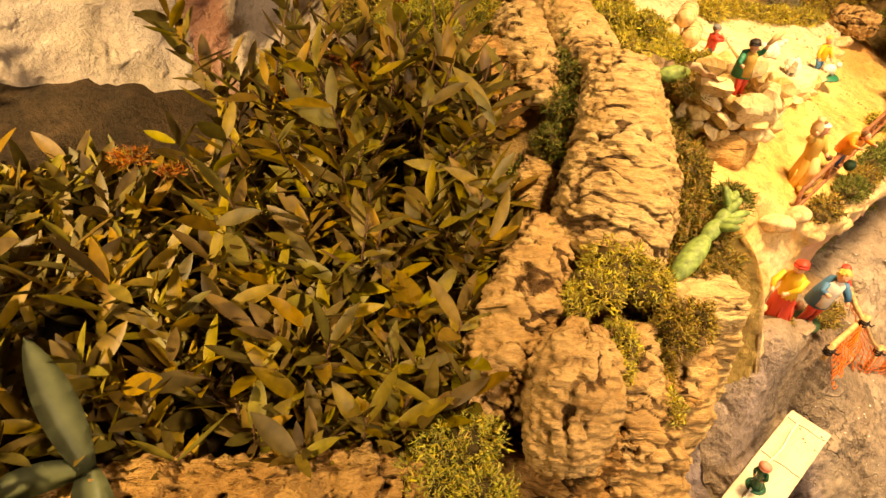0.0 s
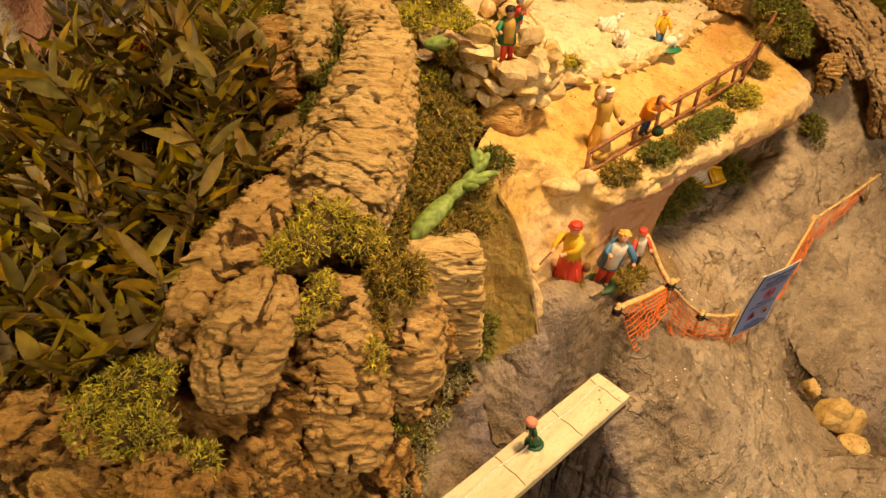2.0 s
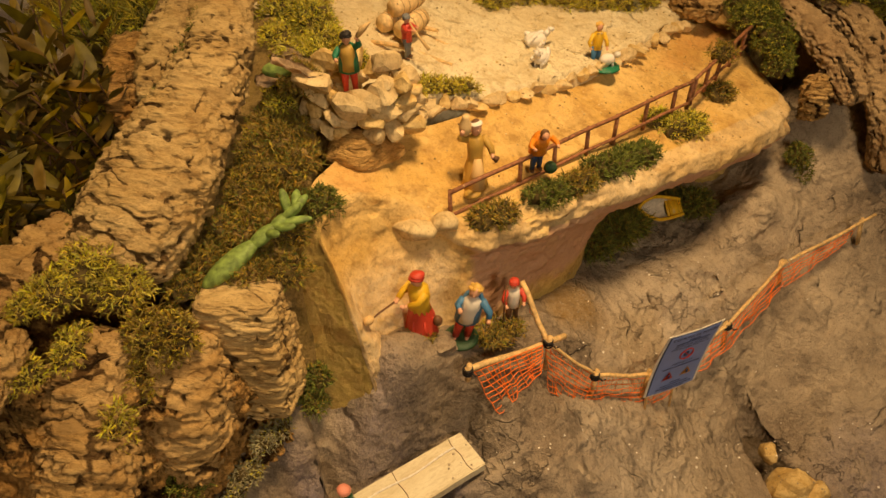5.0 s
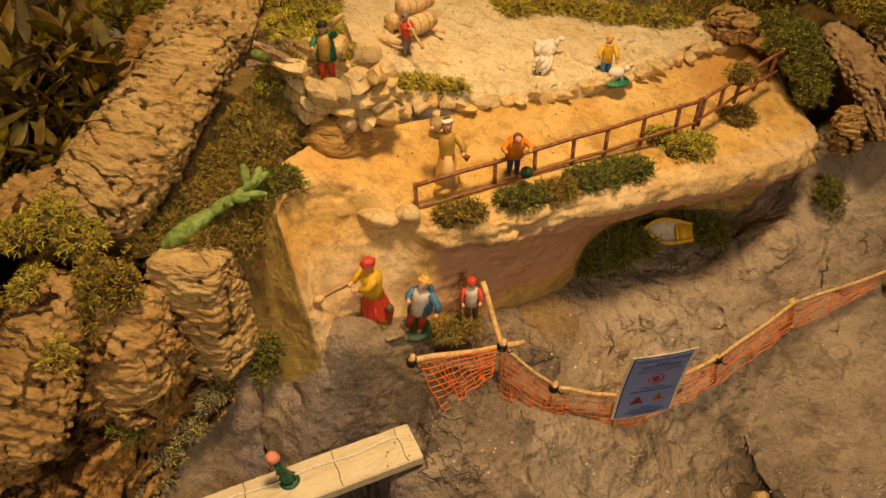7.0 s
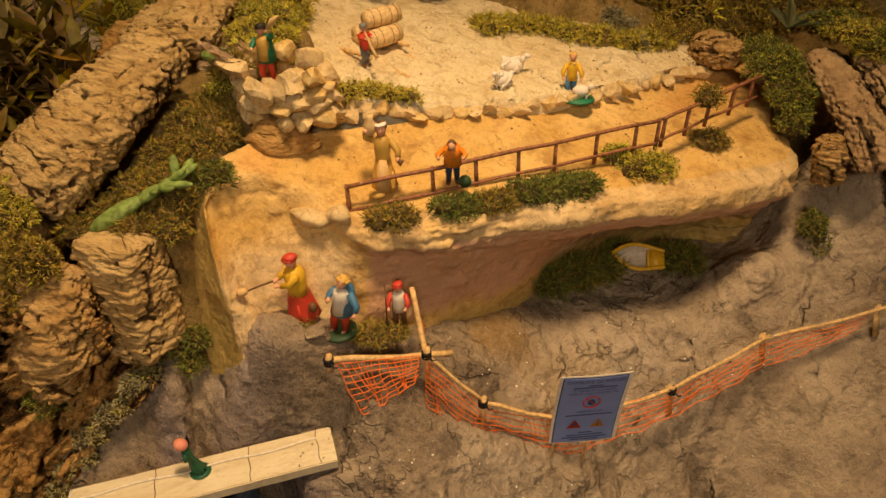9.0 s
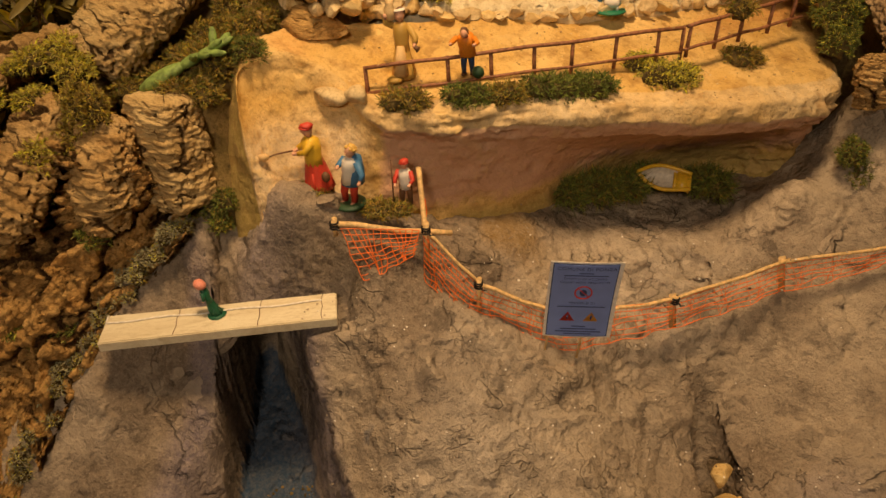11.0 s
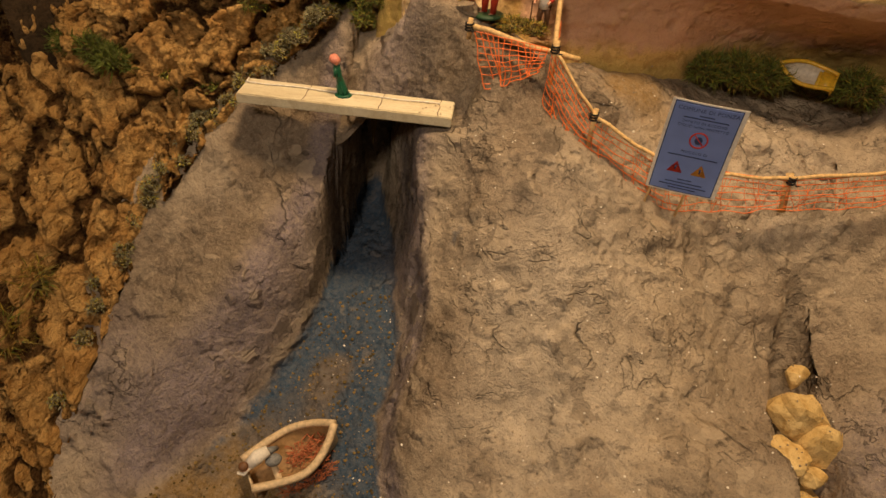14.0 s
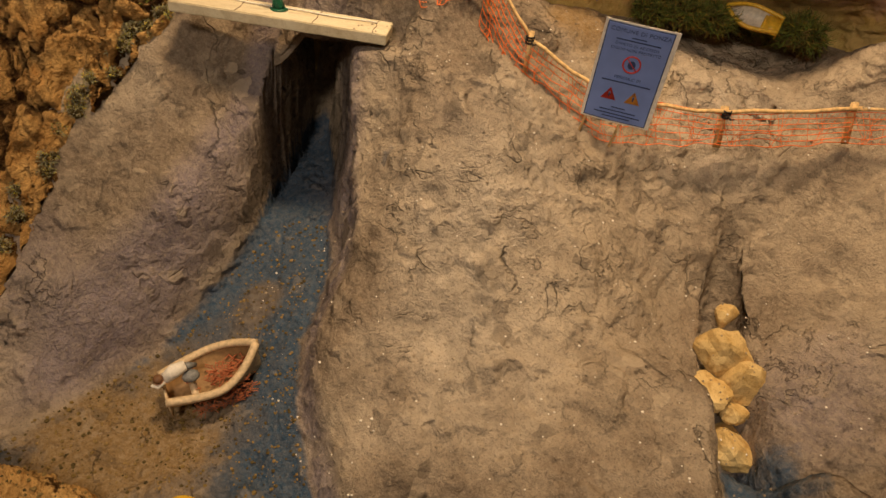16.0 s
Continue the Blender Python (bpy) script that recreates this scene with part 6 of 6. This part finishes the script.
# ---- dry leaves on the bank ----
DRY = surface("dry_leaf", (0.26, 0.16, 0.08), (0.46, 0.32, 0.18), (0.58, 0.43, 0.27), 40, rough=0.7, bump=0.5, depth=0.001)
for k, (c, w, l, turn_) in enumerate((((.166, .508, .516), .012, .032, 35), ((.182, .494, .512), .010, .028, 80), ((.160, .486, .511), .009, .024, -40), ((.192, .512, .508), .008, .028, 150), ((.187, .466, .494), .006, .034, -80))):
    c = (c[0], c[1], max(c[2] - 0.01, top_at(c[0], c[1]) + 0.0015))
    bm = bmesh.new()
    n = 9
    rows = [[bm.verts.new(((q / 4 - 1) * w * math.sin(math.pi * (0.06 + 0.9 * i / n)) ** 0.7, (i / n - 0.5) * l, 0.004 * noise.noise((q * 0.7 + k, i * 0.5, k)) + 0.003 * abs(q / 4 - 1) ** 1.5)) for q in range(9)] for i in range(n + 1)]
    for a, b in zip(rows, rows[1:]):
        for q in range(8):
            bm.faces.new((a[q], a[q + 1], b[q + 1], b[q]))
    bmesh.ops.solidify(bm, geom=bm.faces[:], thickness=0.0004)
    tagged(part("dry_leaf", bm, DRY), "crumpled brown dry leaf on the mossy bank", "leaf", group="dry leaves").matrix_world = pose(*c, 12 - 9 * k, 14 * (k % 3) - 18, turn_)

# ---- the shrub ----
shrub = thing("shrub", "dense olive-leaved evergreen shrub with brownish shaded leaves", "shrub")
LEAF_FORMS = []
for k in range(5):
    bm = bmesh.new()
    n, wide = 6, (0.0037, 0.0044, 0.0034, 0.0047, 0.0041)[k]
    rows = []
    for i in range(n + 1):
        t = i / n
        w = wide * max(0.06, math.sin(math.pi * min(0.04 + t * 0.96, 1)) ** 0.75)
        z = (-0.10 + 0.06 * k) * 0.029 * t * t
        rows.append([bm.verts.new((-w, 0.029 * t, z + w * 0.30)), bm.verts.new((0, 0.029 * t, z)), bm.verts.new((w, 0.029 * t, z + w * 0.30))])
    for a, b in zip(rows, rows[1:]):
        bm.faces.new((a[0], a[1], b[1], b[0]))
        bm.faces.new((a[1], a[2], b[2], b[1]))
    me = bpy.data.meshes.new("leaf")
    bm.to_mesh(me)
    bm.free()
    me.materials.append(LEAF)
    me.polygons.foreach_set("use_smooth", [True] * len(me.polygons))
    LEAF_FORMS.append(me)
r = random.Random(11)
near, verts, faces, twigs = 0, [], [], []
for k in range(640):
    x = r.uniform(-0.46, 0.035) if k % 3 else r.uniform(-0.12, 0.03)
    y = r.uniform(0.24, 0.53) if x > -0.2 else r.uniform(0.16, 0.49)
    if -0.38 < x < -0.13 and y > 0.41:
        y -= 0.09
    if x > -0.02 and y < 0.27:
        x -= 0.06
    base = Vector((x + r.uniform(-.02, .02), y + r.uniform(-.02, .02), 0))
    base.z = float(shrub_bed_height(np.array(base.x), np.array(base.y))) - 0.006
    lean_ = Vector((r.uniform(-.45, .45), r.uniform(-.75, .25), 1)).normalized()
    if x > -0.2 and y < 0.29:
        lean_.y = max(lean_.y, -0.15)
    if x > 0.0:
        lean_.x = min(lean_.x, 0.05)
    tall = r.uniform(0.05, 0.10) * ((1.6 if y > 0.43 else 1.2 if y > 0.36 else 0.9) if x > -0.13 else 0.55 if x > -0.38 and y > 0.33 else 1.0)
    tip = base + lean_ * tall
    tip.x = min(tip.x, 0.045)
    midp = (base + tip) / 2 + Vector((r.gauss(0, .008), r.gauss(0, .008), 0))
    twigs.append((base, midp, tip))
    for i in range(r.randint(9, 15)):
        t = 0.30 + 0.70 * (i / 13) ** 0.8
        p = base.lerp(midp, min(1, t * 2)) if t < 0.5 else midp.lerp(tip, min(1, t * 2 - 1))
        a = i * 2.4 + k
        d = (lean_ * r.uniform(0.3, 1.3) + Vector((math.cos(a), math.sin(a), r.uniform(-0.25, 0.3)))).normalized()
        s = r.uniform(0.65, 1.2)
        rot = d.to_track_quat("Y", "Z").to_matrix() @ Matrix.Rotation(r.uniform(-0.8, 0.8), 3, "Y")
        form = LEAF_FORMS[r.randrange(5)]
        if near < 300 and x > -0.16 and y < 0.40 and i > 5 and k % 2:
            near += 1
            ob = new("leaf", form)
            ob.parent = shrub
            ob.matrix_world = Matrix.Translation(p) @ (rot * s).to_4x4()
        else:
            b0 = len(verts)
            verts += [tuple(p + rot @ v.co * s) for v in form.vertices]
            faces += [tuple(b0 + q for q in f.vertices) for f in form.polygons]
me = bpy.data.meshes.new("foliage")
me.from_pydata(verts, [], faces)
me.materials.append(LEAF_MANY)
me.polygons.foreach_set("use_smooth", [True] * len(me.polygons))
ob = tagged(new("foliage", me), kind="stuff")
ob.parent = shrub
for a, b, c in twigs[::3]:
    bm = bmesh.new()
    tube(bm, [tuple(a), tuple(b), tuple(c)], [0.0014, 0.0011, 0.0006], 5)
    part("twig", bm, TWIG, shrub)
moss("feathery green heather sprigs with rust-orange tips", [((.000, .560, .505), (.020, .018, .030)), ((.026, .575, .510), (.018, .018, .028)), ((-.026, .560, .495), (.018, .016, .026)), ((.010, .600, .505), (.022, .02, .030)),
      ((-.085, .500, .470), (.014, .014, .022))], (SOIL, MOSS, MOSS_DARK), length=0.017, density=1.0, seed=50, name="heather", up=1.0, curl=1.6, group="heather sprigs", wide=0.0004, category="heather", core=0.6)
moss("rust-orange heather flower heads above the shrub", [((-.010, .572, .542), (.007, .006, .005)), ((.004, .560, .540), (.006, .006, .005)), ((.018, .588, .545), (.007, .006, .005)), ((.034, .585, .540), (.007, .006, .005)), ((-.030, .566, .528), (.006, .006, .004)),
      ((-.078, .505, .500), (.010, .006, .004)), ((-.062, .498, .498), (.006, .006, .004)), ((-.105, .465, .490), (.008, .006, .004)), ((-.190, .390, .480), (.012, .008, .005)), ((-.165, .385, .475), (.008, .006, .004)), ((-.080, .505, .485), (.008, .006, .004))],
     (RUST, RUST, MOSS_BROWN), length=0.006, seed=51, name="heather", core=0.6, group="heather sprigs", category="heather")
bark_log("cork_log", ((-.14, .66, .555), (-.09, .655, .553), (-.045, .65, .548), (-.01, .64, .54)), (.010, .013, .012, .008), BARK, "bent pale root against the plaster rock face", 41, rows=90, seg=60, ridge=0.004)
moss("olive moss at the foot of the plaster rock face", [((-.06, .60, .500), (.03, .024, .024)), ((-.03, .635, .515), (.03, .02, .024)), ((.02, .64, .515), (.03, .024, .024)), ((.045, .62, .52), (.02, .02, .02)), ((-.115, .56, .465), (.03, .02, .018))], (SOIL, MOSS_BROWN, MOSS), length=0.010, seed=52)
moss("olive moss on the brown cork slab", [((.74, .895, .535), (.035, .025, .014)), ((.79, .87, .525), (.03, .025, .014)), ((.70, .93, .555), (.035, .025, .014)), ((.83, .835, .465), (.02, .02, .016))], (SOIL, MOSS, MOSS_BROWN), length=0.009, seed=54)
moss("dark green bush on the rock above the ledge", [((.568, .772, .452), (.020, .018, .016)), ((.585, .785, .450), (.018, .018, .016)), ((.560, .795, .462), (.018, .016, .014)), ((.660, .80, .480), (.03, .02, .012)), ((.700, .81, .468), (.03, .02, .012)), ((.62, .81, .488), (.026, .018, .012))], (SOIL, MOSS_DARK, MOSS), seed=53)

# ---- loose gravel and crumbs ----
for name, label, mats, count, area, size, over, top in (("gravel", "ochre and grey gravel scattered on the river bed", (SOIL, EARTH, EARTH, SOIL, EARTH), 2600, ((.26, .52), (-.03, .30)), (.0003, .0018), 0.36, 0.20),
                                             ("clay_crumbs", "small pale clay crumbs on the slope", (WHITE, CLAY, CLAY, CLAY, CLAY, CLAY, CLAY), 3200, ((.30, .80), (.16, .64)), (.0003, .0012), 0.36, 0.30),
                                             ("sand_crumbs", "small pale crumbs and grains on the sand terrace", (STONE, STONE_YELLOW, EARTH, STONE), 900, ((.14, .52), (.54, .84)), (.0003, .0012), 0.56, 0.52),
                                             ("road_crumbs", "small brown crumbs of earth on the sandy road", (BARK_DARK, EARTH, BARK_RED, STONE), 900, ((.24, .60), (.45, .80)), (.0003, .0010), 0.458, 0.450)):
    bm = bmesh.new()
    verts, faces, idx = [], [], []
    base = bmesh.new()
    bmesh.ops.create_icosphere(base, subdivisions=1, radius=1)
    bv, bf = [v.co.copy() for v in base.verts], [[v.index for v in f.verts] for f in base.faces]
    base.free()
    for k in range(count):
        x, y = r.uniform(*area[0]), r.uniform(*area[1])
        if name == "gravel" and not (banks(np.array(y))[0] - .005 < x < banks(np.array(y))[1] + .005):
            continue
        z, s = top_at(x, y, over), r.uniform(*size) * r.uniform(0.6, 1.2)
        if z > top or ("crumbs" in name and "clay" not in name and z < 0.38):
            continue
        b0 = len(verts)
        verts += [(x + v.x * s * r.uniform(.8, 1.3), y + v.y * s * r.uniform(.8, 1.3), z + s * 0.3 + v.z * s * 0.75) for v in bv]
        faces += [[b0 + q for q in f] for f in bf]
        idx += [k % len(mats)] * len(bf)
    bm.free()
    me = bpy.data.meshes.new(name)
    me.from_pydata(verts, [], faces)
    for m in mats:
        me.materials.append(m)
    me.polygons.foreach_set("material_index", idx)
    tagged(new(name, me), label, "gravel", kind="stuff")
